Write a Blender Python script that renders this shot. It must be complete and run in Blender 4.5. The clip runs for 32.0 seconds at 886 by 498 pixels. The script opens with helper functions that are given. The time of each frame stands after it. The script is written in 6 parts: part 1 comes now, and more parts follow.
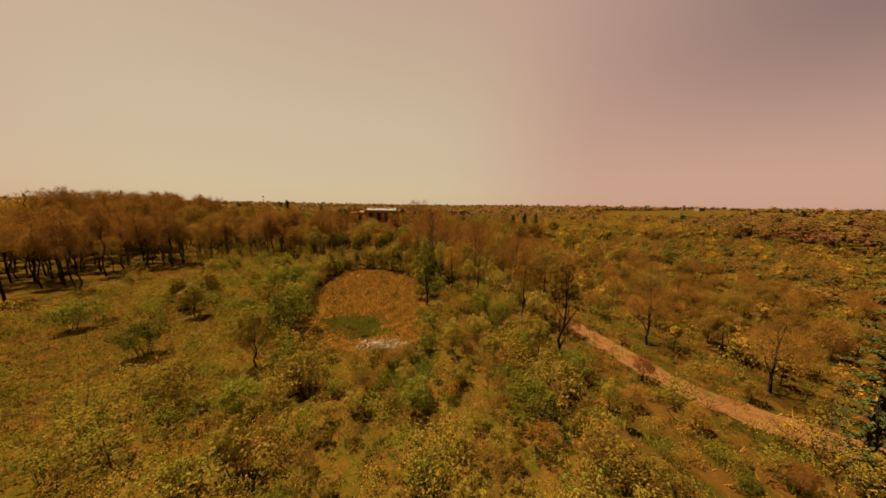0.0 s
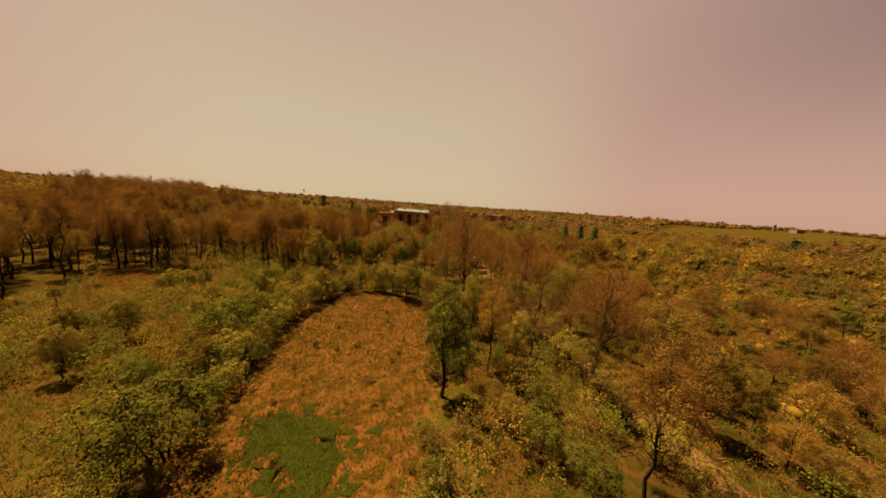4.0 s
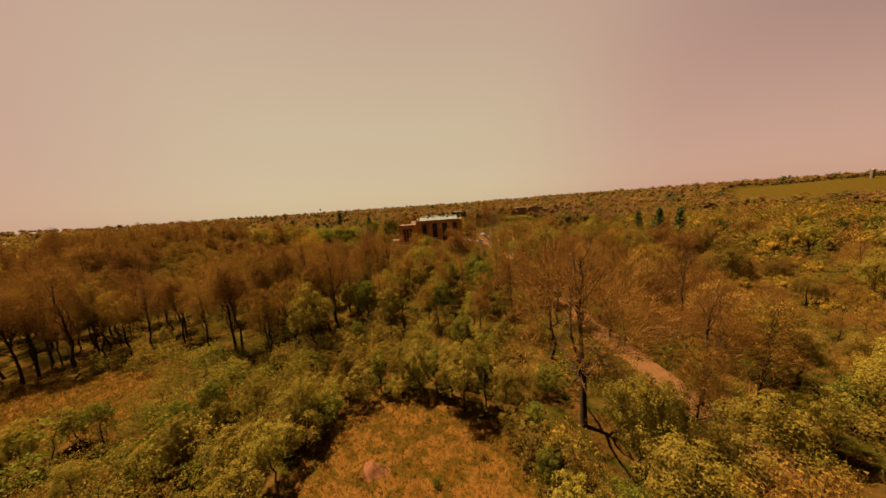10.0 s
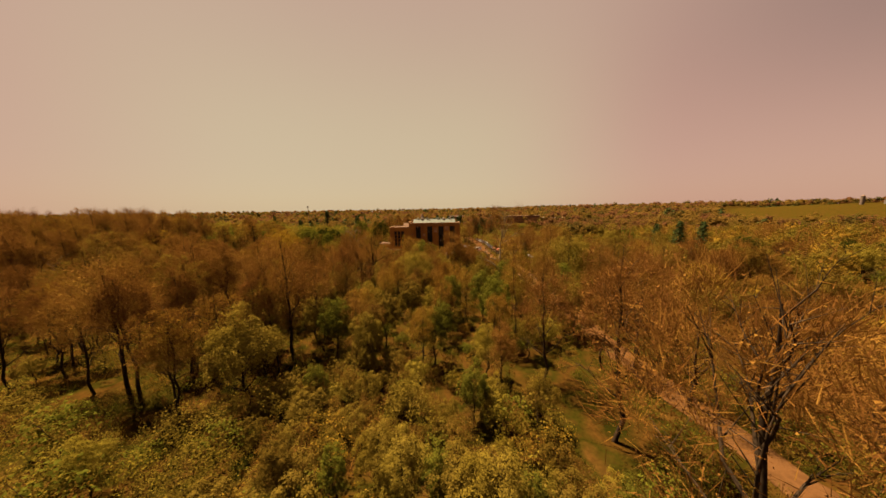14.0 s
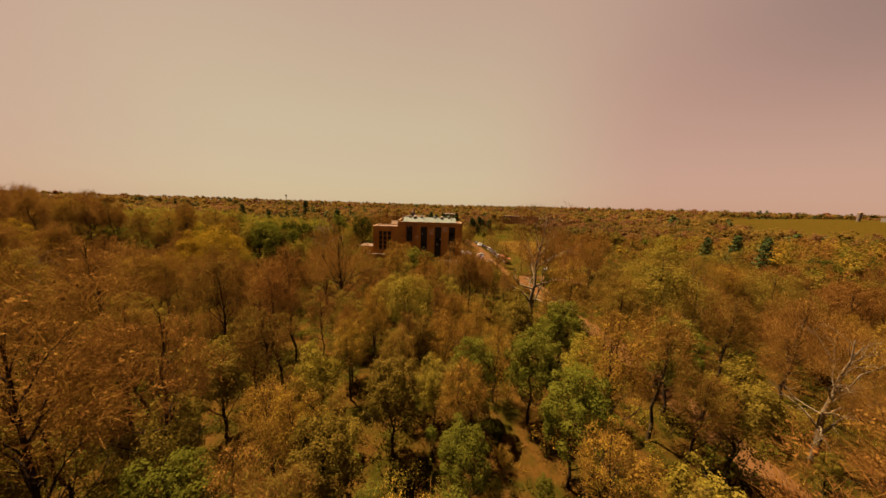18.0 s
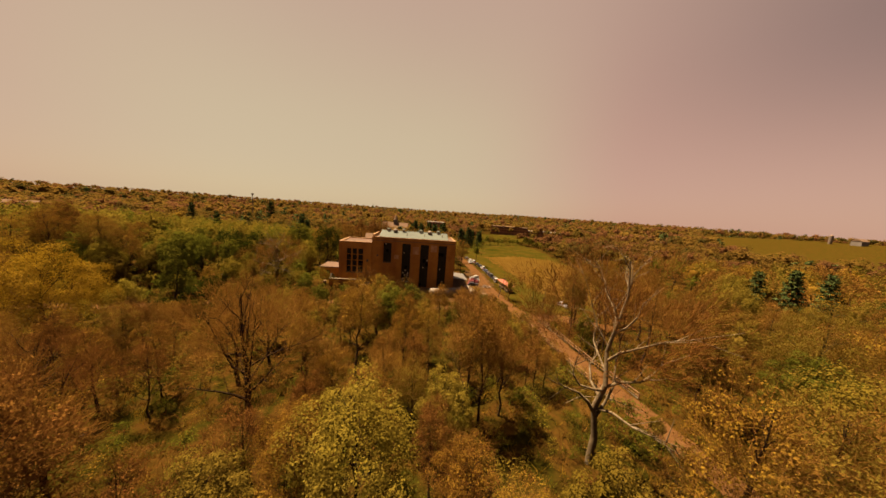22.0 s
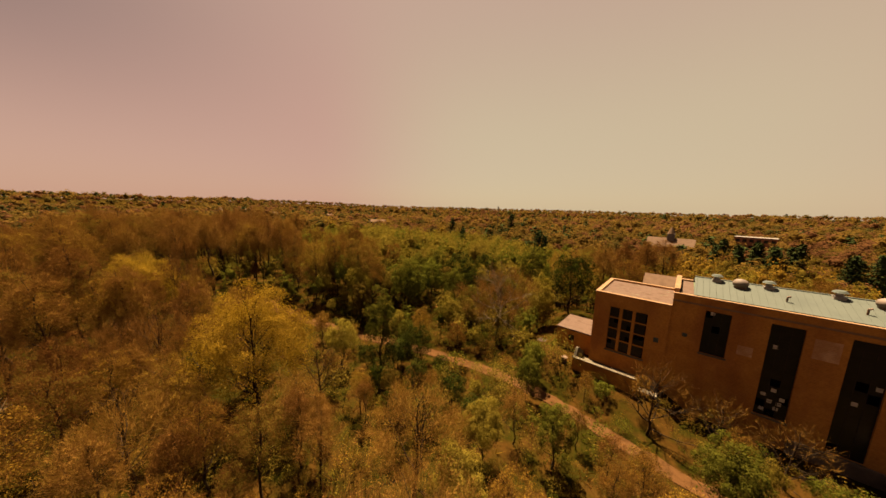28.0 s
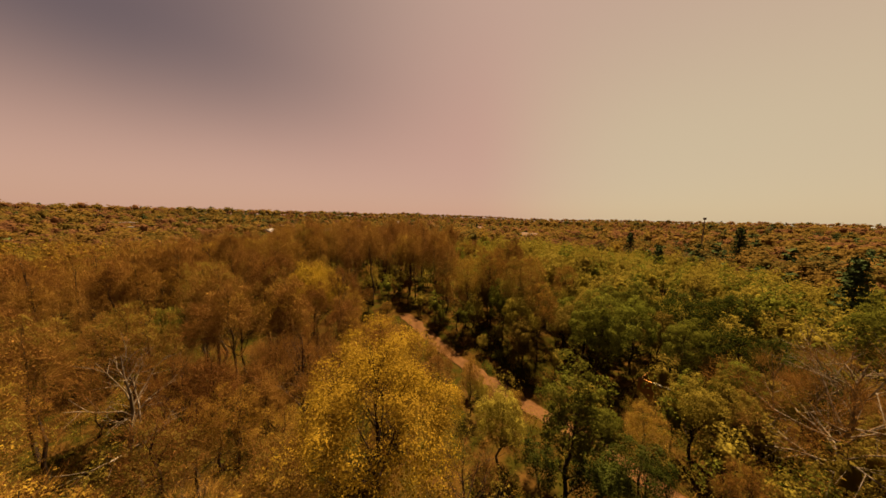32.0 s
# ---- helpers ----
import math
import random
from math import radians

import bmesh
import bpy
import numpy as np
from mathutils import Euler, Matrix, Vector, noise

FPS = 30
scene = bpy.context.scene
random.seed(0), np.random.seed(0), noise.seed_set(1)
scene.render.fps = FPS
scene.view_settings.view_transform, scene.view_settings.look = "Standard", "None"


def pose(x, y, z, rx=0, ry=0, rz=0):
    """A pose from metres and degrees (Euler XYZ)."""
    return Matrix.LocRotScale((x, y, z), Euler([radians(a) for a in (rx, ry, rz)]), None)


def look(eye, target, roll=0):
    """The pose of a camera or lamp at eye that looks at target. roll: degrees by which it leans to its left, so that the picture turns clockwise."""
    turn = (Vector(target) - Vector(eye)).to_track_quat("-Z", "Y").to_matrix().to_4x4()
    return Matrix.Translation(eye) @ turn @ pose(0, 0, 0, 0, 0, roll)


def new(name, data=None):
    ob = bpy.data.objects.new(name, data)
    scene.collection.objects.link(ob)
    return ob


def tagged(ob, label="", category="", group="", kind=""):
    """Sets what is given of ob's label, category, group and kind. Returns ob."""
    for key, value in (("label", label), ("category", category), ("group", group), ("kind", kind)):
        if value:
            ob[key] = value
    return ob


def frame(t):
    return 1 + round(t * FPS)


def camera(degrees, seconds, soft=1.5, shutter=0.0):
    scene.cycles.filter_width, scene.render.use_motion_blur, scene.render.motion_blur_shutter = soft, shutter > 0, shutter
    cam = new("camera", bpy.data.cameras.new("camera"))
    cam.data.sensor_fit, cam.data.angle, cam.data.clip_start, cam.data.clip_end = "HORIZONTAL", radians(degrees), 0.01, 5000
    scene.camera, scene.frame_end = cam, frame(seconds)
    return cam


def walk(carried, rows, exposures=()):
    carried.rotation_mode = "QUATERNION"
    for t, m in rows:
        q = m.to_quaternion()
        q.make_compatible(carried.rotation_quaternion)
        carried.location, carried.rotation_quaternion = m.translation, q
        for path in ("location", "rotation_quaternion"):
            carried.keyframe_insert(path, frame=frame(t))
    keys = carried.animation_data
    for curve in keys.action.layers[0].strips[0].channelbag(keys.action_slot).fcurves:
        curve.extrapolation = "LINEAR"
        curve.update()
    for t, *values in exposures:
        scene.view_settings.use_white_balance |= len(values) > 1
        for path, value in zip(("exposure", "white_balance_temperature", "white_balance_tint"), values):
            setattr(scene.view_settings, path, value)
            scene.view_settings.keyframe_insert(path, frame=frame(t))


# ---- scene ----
# stops, kelvin and tint of the clip's warm picture
EXPOSURES = [(0.0, 2.12, 10000, 20), (32.0, 2.12, 10000, 20)]
# seconds, eye x y z, yaw, pitch, roll
ROWS = [
    (0, -0.00, -0.00, 24.98, -0.00, -8.99, -1.08),
    (0.5, -0.52, 4.25, 24.98, -1.86, -9.54, 0.28),
    (1, -0.92, 8.53, 25.09, -4.75, -9.48, 2.73),
    (1.5, -1.08, 12.78, 25.31, -3.64, -9.06, -0.52),
    (2, -0.99, 16.93, 25.61, -2.91, -8.95, -1.73),
    (2.5, -0.64, 20.81, 25.90, -0.11, -8.94, -4.87),
    (3, -0.30, 24.44, 26.17, 4.79, -8.81, -9.99),
    (3.5, -0.18, 27.96, 26.45, 5.92, -9.10, -7.12),
    (5.5, -4.60, 41.83, 28.62, 9.97, -9.01, -1.19),
    (6, -5.74, 45.42, 29.02, 10.31, -9.10, -1.02),
    (6.5, -6.91, 48.97, 29.43, 10.47, -9.11, -0.93),
    (7, -8.02, 52.36, 29.76, 10.14, -8.97, 0.45),
    (7.5, -9.03, 55.55, 29.97, 10.27, -8.94, 0.69),
    (8, -9.92, 58.47, 30.04, 12.00, -9.08, 0.20),
    (8.5, -10.78, 61.12, 30.05, 13.02, -9.09, 0.76),
    (9, -11.70, 63.60, 30.05, 12.91, -9.03, 2.04),
    (9.5, -12.65, 66.12, 30.19, 12.97, -9.16, 2.91),
    (10, -13.57, 68.49, 30.30, 12.86, -9.37, 3.99),
    (10.5, -14.42, 70.74, 30.31, 12.97, -9.43, 3.69),
    (11, -15.26, 72.96, 30.17, 12.87, -9.37, 3.28),
    (11.5, -16.09, 75.20, 29.88, 13.05, -9.04, 1.49),
    (12, -16.88, 77.34, 29.50, 12.94, -8.72, -0.69),
    (12.5, -17.65, 79.54, 29.10, 12.88, -8.38, -0.85),
    (13, -18.41, 81.74, 28.65, 12.93, -8.32, -1.02),
    (13.5, -19.26, 84.10, 28.29, 12.15, -8.06, -0.40),
    (14, -20.17, 86.75, 28.16, 10.89, -8.35, 0.99),
    (14.5, -21.17, 89.85, 28.35, 11.01, -8.48, 0.23),
    (16.5, -26.45, 106.07, 28.02, 9.14, -8.47, -1.41),
    (17, -27.63, 110.20, 28.17, 9.31, -8.81, -1.49),
    (17.5, -28.84, 114.25, 28.32, 9.00, -9.01, -1.75),
    (18, -30.11, 118.22, 28.44, 8.46, -9.14, -1.84),
    (18.5, -31.36, 122.11, 28.53, 7.69, -9.05, -1.86),
    (19, -32.48, 125.91, 28.60, 7.34, -8.51, -1.79),
    (19.5, -33.43, 129.67, 28.72, 6.55, -8.51, -1.74),
    (20, -34.11, 133.30, 28.84, 6.15, -8.28, -1.96),
    (20.5, -34.66, 136.87, 29.05, 5.95, -8.21, -1.67),
    (21, -35.21, 140.38, 29.45, 5.99, -8.15, -2.43),
    (21.5, -35.84, 143.71, 30.15, 5.86, -8.13, -3.66),
    (22, -36.60, 146.97, 30.92, 4.83, -7.83, -4.19),
    (22.5, -37.35, 150.08, 31.53, 4.33, -7.63, -4.62),
    (23, -38.22, 153.28, 32.04, 5.76, -7.85, -5.23),
    (23.5, -39.24, 156.68, 32.42, 8.54, -7.95, -7.40),
    (24, -40.45, 160.43, 32.68, 12.64, -8.03, -7.37),
    (24.5, -41.95, 164.52, 32.88, 18.99, -8.41, -9.68),
    (25, -43.77, 168.70, 33.08, 25.95, -8.84, -11.51),
    (25.5, -45.97, 172.59, 33.39, 31.77, -9.01, -10.28),
    (26, -48.60, 175.91, 33.89, 36.97, -8.92, -7.36),
    (26.5, -51.60, 178.54, 34.57, 40.97, -9.53, -3.40),
    (28.5, -62.03, 184.60, 32.88, 56.14, -8.09, -2.34),
    (29, -64.82, 185.46, 32.47, 59.67, -7.50, -2.61),
    (29.5, -67.95, 186.32, 32.29, 62.89, -7.29, -2.43),
    (30, -70.94, 187.07, 32.26, 66.52, -7.15, -3.27),
    (30.5, -73.80, 187.64, 32.26, 70.83, -7.24, -3.88),
    (31, -76.50, 187.91, 32.18, 75.57, -6.99, -2.85),
    (31.5, -78.99, 187.86, 32.07, 79.86, -6.70, -2.02),
    (32, -81.52, 187.35, 32.21, 82.79, -6.64, -1.02),
]
cam = camera(117.3, 32.0, soft=1.5, shutter=0.12)


def carried(x, y, z, yaw, pitch, roll):
    return pose(x, y, z, pitch, 0, yaw) @ pose(0, 0, 0, 0, roll, 0) @ pose(0, 0, 0, 90, 0, 0)


walk(cam, [(t, carried(*r)) for t, *r in ROWS], exposures=EXPOSURES)

# ---- light ----
SUN_AZ, SUN_EL = 64.0, 67.0      # degrees to the left of ahead, and up
to_sun = Vector((-math.sin(radians(SUN_AZ)) * math.cos(radians(SUN_EL)), math.cos(radians(SUN_AZ)) * math.cos(radians(SUN_EL)), math.sin(radians(SUN_EL))))
world = bpy.data.worlds.new("sky")
scene.world = world
world.use_nodes = True
wn = world.node_tree
sky = wn.nodes.new("ShaderNodeTexSky")
sky.sky_type, sky.sun_disc = "NISHITA", False
sky.sun_elevation, sky.sun_rotation = radians(SUN_EL), radians(-SUN_AZ)
sky.air_density, sky.dust_density, sky.ozone_density = 1.0, 1.0, 1.0


def ranged(socket, lo, hi):
    n = wn.nodes.new("ShaderNodeMapRange")
    n.interpolation_type = "SMOOTHSTEP"
    n.inputs["From Min"].default_value, n.inputs["From Max"].default_value = lo, hi
    wn.links.new(socket, n.inputs["Value"])
    return n.outputs["Result"]


def blend(factor, a, b):
    n = wn.nodes.new("ShaderNodeMix")
    n.data_type = "RGBA"
    for socket, value in ((n.inputs["Factor"], factor), (n.inputs[6], a), (n.inputs[7], b)):
        if isinstance(value, bpy.types.NodeSocket):
            wn.links.new(value, socket)
        else:
            socket.default_value = value
    return n.outputs[2]


# a thin veil of high haze: brightest round the sun, rosy near the horizon, deeper blue overhead away from the sun
coords = wn.nodes.new("ShaderNodeTexCoord")
level = wn.nodes.new("ShaderNodeVectorMath")
level.operation = "MULTIPLY"
level.inputs[1].default_value = (1, 1, 0)
wn.links.new(coords.outputs["Generated"], level.inputs[0])
unit = wn.nodes.new("ShaderNodeVectorMath")
unit.operation = "NORMALIZE"
wn.links.new(level.outputs[0], unit.inputs[0])


def facing(degrees_left):
    """How far a direction, seen in plan, turns towards the given bearing."""
    n = wn.nodes.new("ShaderNodeVectorMath")
    n.operation = "DOT_PRODUCT"
    n.inputs[1].default_value = (-math.sin(radians(degrees_left)), math.cos(radians(degrees_left)), 0)
    wn.links.new(unit.outputs[0], n.inputs[0])
    return n.outputs["Value"]


split = wn.nodes.new("ShaderNodeSeparateXYZ")
wn.links.new(coords.outputs["Generated"], split.inputs[0])
streaks = wn.nodes.new("ShaderNodeTexNoise")
streaks.inputs["Scale"].default_value, streaks.inputs["Detail"].default_value = 1.6, 3
wn.links.new(coords.outputs["Generated"], streaks.inputs["Vector"])
lift = wn.nodes.new("ShaderNodeMath")
lift.operation = "MULTIPLY_ADD"
lift.inputs[1].default_value = 0.05
wn.links.new(streaks.outputs["Fac"], lift.inputs[0])
wn.links.new(split.outputs["Z"], lift.inputs[2])
veil = blend(ranged(facing(24), 0.58, 0.98), (2.72, 1.92, 1.88, 1), (2.82, 2.80, 2.36, 1))
veil = blend(ranged(lift.outputs[0], 0.22, 0.75), veil, (2.5, 2.02, 2.02, 1))
deep = wn.nodes.new("ShaderNodeMath")
deep.operation = "MULTIPLY"
wn.links.new(ranged(facing(30), 0.84, -0.3), deep.inputs[0])
wn.links.new(ranged(lift.outputs[0], 0.09, 0.46), deep.inputs[1])
veil = blend(deep.outputs[0], veil, (0.62, 0.51, 0.68, 1))
wn.links.new(blend(0.93, sky.outputs[0], veil), wn.nodes["Background"].inputs[0])
wn.nodes["Background"].inputs[1].default_value = 0.0395
sun = new("sun", bpy.data.lights.new("sun", "SUN"))
sun.data.energy, sun.data.angle, sun.data.color = 5.0, radians(0.6), (1.0, 0.93, 0.82)
sun.matrix_world = look(to_sun * 300, (0, 0, 0))


# ---- materials ----
def material(name, colours, rough=0.9, scale=1.0, metal=0.0, bump=0.0, detail=6.0, island=0.0, per_object=0.0, leafy=0.0, fine=0.0):
    """Noise-mottled paint: colours are stops of a ramp; island and per_object vary the brightness by piece."""
    m = bpy.data.materials.new(name)
    m.use_nodes = True
    nt = m.node_tree
    N, L = nt.nodes, nt.links
    bsdf = N["Principled BSDF"]
    bsdf.inputs["Roughness"].default_value, bsdf.inputs["Metallic"].default_value = rough, metal
    bsdf.inputs["Specular IOR Level"].default_value = 0.0 if leafy or rough > 0.85 else 0.25
    geo = N.new("ShaderNodeNewGeometry")
    tex = N.new("ShaderNodeTexNoise")
    tex.inputs["Scale"].default_value, tex.inputs["Detail"].default_value = scale, detail
    L.new(geo.outputs["Position"], tex.inputs["Vector"])
    ramp = N.new("ShaderNodeValToRGB")
    el = ramp.color_ramp.elements
    while len(el) < len(colours):
        el.new(0.5)
    for i, c in enumerate(colours):
        el[i].position, el[i].color = 0.3 + 0.4 * i / max(1, len(colours) - 1), (*c, 1)
    L.new(tex.outputs["Fac"], ramp.inputs["Fac"])
    out = ramp.outputs["Color"]
    for amount, socket in ((island, geo.outputs["Random Per Island"]), (per_object, None)):
        if amount:
            if socket is None:
                socket = N.new("ShaderNodeObjectInfo").outputs["Random"]
            hsv = N.new("ShaderNodeHueSaturation")
            ranged = N.new("ShaderNodeMapRange")
            ranged.inputs["To Min"].default_value, ranged.inputs["To Max"].default_value = 1 - amount, 1 + amount
            L.new(socket, ranged.inputs["Value"])
            L.new(ranged.outputs["Result"], hsv.inputs["Value"])
            hue = N.new("ShaderNodeMapRange")
            hue.inputs["To Min"].default_value, hue.inputs["To Max"].default_value = 0.5 - 0.035 * amount, 0.5 + 0.035 * amount
            L.new(socket, hue.inputs["Value"])
            L.new(hue.outputs["Result"], hsv.inputs["Hue"])
            L.new(out, hsv.inputs["Color"])
            out = hsv.outputs["Color"]
    if fine:
        grain = N.new("ShaderNodeTexNoise")
        grain.inputs["Scale"].default_value, grain.inputs["Detail"].default_value = scale * 14, 4
        L.new(geo.outputs["Position"], grain.inputs["Vector"])
        mix = N.new("ShaderNodeMix")
        mix.data_type, mix.blend_type = "RGBA", "OVERLAY"
        mix.inputs["Factor"].default_value = fine
        L.new(out, mix.inputs[6])
        L.new(grain.outputs["Color"], mix.inputs[7])
        sat = N.new("ShaderNodeRGBToBW")
        L.new(grain.outputs["Color"], sat.inputs[0])
        L.new(sat.outputs[0], mix.inputs[7])
        out = mix.outputs[2]
    L.new(out, bsdf.inputs["Base Color"])
    if bump:
        b = N.new("ShaderNodeBump")
        b.inputs["Strength"].default_value, b.inputs["Distance"].default_value = bump, 0.1
        t2 = N.new("ShaderNodeTexNoise")
        t2.inputs["Scale"].default_value = scale * 8
        L.new(geo.outputs["Position"], t2.inputs["Vector"])
        L.new(t2.outputs["Fac"], b.inputs["Height"])
        L.new(b.outputs["Normal"], bsdf.inputs["Normal"])
    if leafy:
        tr = N.new("ShaderNodeBsdfTranslucent")
        L.new(out, tr.inputs["Color"])
        mixs = N.new("ShaderNodeMixShader")
        mixs.inputs[0].default_value = leafy
        L.new(bsdf.outputs[0], mixs.inputs[1])
        L.new(tr.outputs[0], mixs.inputs[2])
        L.new(mixs.outputs[0], N["Material Output"].inputs["Surface"])
    return m


M_EARTH = material("scrub_ground", [(0.0092, 0.0088, 0.001384), (0.03472, 0.01616, 0.003712), (0.01384, 0.01208, 0.001856), (0.04168, 0.01968, 0.004856)], scale=0.16, bump=0.4, fine=0.7)
M_BLADE = material("straw_blades", [(0.08423, 0.03541, 0.007429), (0.113, 0.05455, 0.01275)], scale=0.5, island=0.5, leafy=0.10)
M_STRAW = material("dry_grass_ground", [(0.0499, 0.01971, 0.003951), (0.022, 0.01321, 0.001971), (0.06424, 0.02671, 0.005729), (0.02922, 0.01409, 0.00264)], scale=0.55, bump=0.8, fine=0.8)
M_GREEN = material("green_grass_ground", [(0.00635, 0.0101, 0.00144), (0.013, 0.0162, 0.00202), (0.00866, 0.0122, 0.00173)], scale=0.4, bump=0.5, fine=0.6)
M_OLIVE = material("rough_meadow", [(0.0126, 0.01244, 0.002107), (0.04005, 0.02032, 0.004215), (0.02107, 0.01772, 0.002528), (0.04635, 0.0274, 0.005475)], scale=0.3, bump=0.8, fine=0.9)
M_FIELD = material("mown_field", [(0.0150, 0.0150, 0.0021), (0.0330, 0.0220, 0.0038), (0.0200, 0.0180, 0.0028), (0.046, 0.0250, 0.0055)], scale=0.05, bump=0.3, fine=0.5)
M_HAY = material("hay_stubble", [(0.0552, 0.02978, 0.006187), (0.04427, 0.02392, 0.004646), (0.06302, 0.03427, 0.007751)], scale=0.09, bump=0.3, fine=0.5)
M_WINDROW = material("cut_hay", [(0.042, 0.0216, 0.00473), (0.0615, 0.0332, 0.00788)], scale=0.8, fine=0.6)
M_DIRT = material("dirt_road", [(0.0486, 0.0217, 0.00828), (0.0661, 0.0304, 0.0117), (0.04, 0.018, 0.00655)], scale=0.5, bump=0.3, fine=0.35)
M_GRAVEL = material("gravel_yard", [(0.0361, 0.0192, 0.00759), (0.047, 0.0254, 0.0108), (0.0271, 0.0138, 0.0053)], scale=0.3, bump=0.3, fine=0.4)
M_RUBBLE = material("pale_rubble", [(0.102, 0.0743, 0.0615), (0.165, 0.125, 0.105), (0.0684, 0.0444, 0.0325)], scale=3, island=0.4)
M_BARK = material("grey_brown_bark", [(0.0165, 0.0102, 0.0060), (0.034, 0.0218, 0.0135)], scale=2, per_object=0.25)
M_PALE = material("pale_sycamore_bark", [(0.1326, 0.09906, 0.06115), (0.08502, 0.0599, 0.03346), (0.1498, 0.1154, 0.07582)], scale=1.2)
M_TWIG = material("bare_twigs", [(0.1045, 0.04602, 0.01114), (0.1409, 0.06364, 0.01648)], scale=0.3, island=0.3, per_object=0.25, leafy=0.28)
M_TWIG2 = material("budding_twigs", [(0.1191, 0.06321, 0.01033), (0.1531, 0.08179, 0.01519)], scale=0.3, island=0.22, per_object=0.25, leafy=0.35)
M_LEAF = material("young_yellow_green_leaves", [(0.1049, 0.07451, 0.01144), (0.1411, 0.09699, 0.01847)], scale=0.2, rough=0.9, island=0.1, per_object=0.25, leafy=0.45)
M_LEAF2 = material("mid_green_leaves", [(0.0493, 0.0522, 0.00754), (0.0841, 0.07685, 0.01233)], scale=0.2, rough=0.9, island=0.1, per_object=0.25, leafy=0.45)
M_LEAF3 = material("olive_leaves", [(0.07711, 0.05283, 0.009044), (0.1084, 0.06925, 0.01392)], scale=0.2, rough=0.9, island=0.1, per_object=0.25, leafy=0.45)
M_LEAF4 = material("dark_green_leaves", [(0.0126, 0.0168, 0.0027), (0.0252, 0.0276, 0.0051)], scale=0.25, rough=0.9, island=0.2, per_object=0.25, leafy=0.15)
M_GOLD = material("golden_yellow_leaves", [(0.1785, 0.1047, 0.0113), (0.2202, 0.1309, 0.01904)], scale=0.2, rough=0.9, island=0.1, per_object=0.2, leafy=0.45)
M_NEEDLE = material("dark_conifer_needles", [(0.018, 0.026, 0.008), (0.035, 0.045, 0.014)], scale=0.4, island=0.4, per_object=0.2)
# far crowns carry the haze of distance in their own colour
M_FAR1 = material("far_brown_crowns", [(0.09443, 0.04179, 0.01625), (0.1184, 0.0527, 0.02183)], scale=0.03, island=0.06, leafy=0.5)
M_FAR2 = material("far_olive_crowns", [(0.06983, 0.04672, 0.01023), (0.0915, 0.05956, 0.01445)], scale=0.03, island=0.06, leafy=0.5)
M_FAR3 = material("far_tawny_crowns", [(0.1045, 0.05969, 0.01336), (0.1254, 0.07095, 0.01741)], scale=0.03, island=0.06, leafy=0.5)
M_FAR4 = material("far_green_crowns", [(0.04995, 0.03898, 0.009936), (0.0697, 0.04945, 0.01372)], scale=0.03, island=0.06, leafy=0.5)
M_BRICK = material("weathered_orange_brick", [(0.291, 0.1245, 0.03063), (0.3931, 0.1736, 0.04493), (0.3369, 0.147, 0.03779)], scale=0.25, bump=0.2, fine=0.5)
M_BRICK2 = material("patched_pale_brick", [(0.495, 0.2956, 0.1512), (0.3987, 0.2063, 0.09625), (0.5775, 0.3712, 0.2063)], scale=0.5, bump=0.2, fine=0.5)
M_GLASS = material("dark_dirty_glass", [(0.0036, 0.0036, 0.0036), (0.0105, 0.009, 0.0075)], rough=0.3, scale=0.9)
M_WINBAR = material("black_window_steel", [(0.012, 0.009, 0.007), (0.03, 0.02, 0.014)], rough=0.8, scale=2)
M_PALEPANE = material("pale_pane", [(0.30, 0.26, 0.2), (0.4, 0.35, 0.28)], rough=0.5, scale=2)
M_GREENEND = material("green_painted_gable", [(0.06, 0.085, 0.035), (0.09, 0.12, 0.055)], rough=0.7, scale=1)
M_COPING = material("reddish_coping", [(0.152, 0.0874, 0.0456), (0.205, 0.125, 0.0722)], scale=0.8, fine=0.3)
M_GREYROOF = material("grey_sheet_roof", [(0.05928, 0.05472, 0.04788), (0.0774, 0.0708, 0.0618)], rough=0.6, scale=0.8, fine=0.2)
M_METALROOF = material("pale_metal_roofing", [(0.048, 0.0592, 0.044), (0.0544, 0.0648, 0.0496), (0.0448, 0.0544, 0.0416)], rough=0.8, scale=0.3, fine=0.15)
M_FLATROOF = material("gravelled_flat_roof", [(0.0714, 0.046, 0.0323), (0.0882, 0.0583, 0.0429), (0.0614, 0.0383, 0.0261)], scale=0.5, fine=0.4)
M_CONCRETE = material("weathered_concrete", [(0.0866, 0.0726, 0.0485), (0.104, 0.0866, 0.0596), (0.0687, 0.0538, 0.0353)], scale=0.6, fine=0.3, bump=0.1)
M_STEEL = material("rusty_steel", [(0.075, 0.045, 0.0263), (0.128, 0.075, 0.0413)], rough=0.7, scale=1.5)
M_TANK = material("white_painted_tank", [(0.141, 0.114, 0.0851), (0.169, 0.142, 0.109), (0.0927, 0.0616, 0.0369)], rough=0.6, scale=0.7, fine=0.3)
M_DARKTANK = material("dark_rusted_tank", [(0.08, 0.06, 0.045), (0.14, 0.10, 0.07)], rough=0.7, scale=0.8)
M_VENT = material("grey_vent_metal", [(0.247, 0.225, 0.188), (0.18, 0.15, 0.12)], rough=0.5, metal=0.3, scale=2)
M_DARK = material("painted_interior_dark", [(0.006, 0.0048, 0.004), (0.012, 0.0096, 0.008)], scale=1)
M_RED = material("faded_red_sheet", [(0.176, 0.0415, 0.0239), (0.204, 0.0604, 0.0351)], rough=0.6, scale=0.6)
M_WOOD = material("weathered_pole_wood", [(0.0741, 0.0485, 0.0285), (0.114, 0.0798, 0.0513)], scale=2)
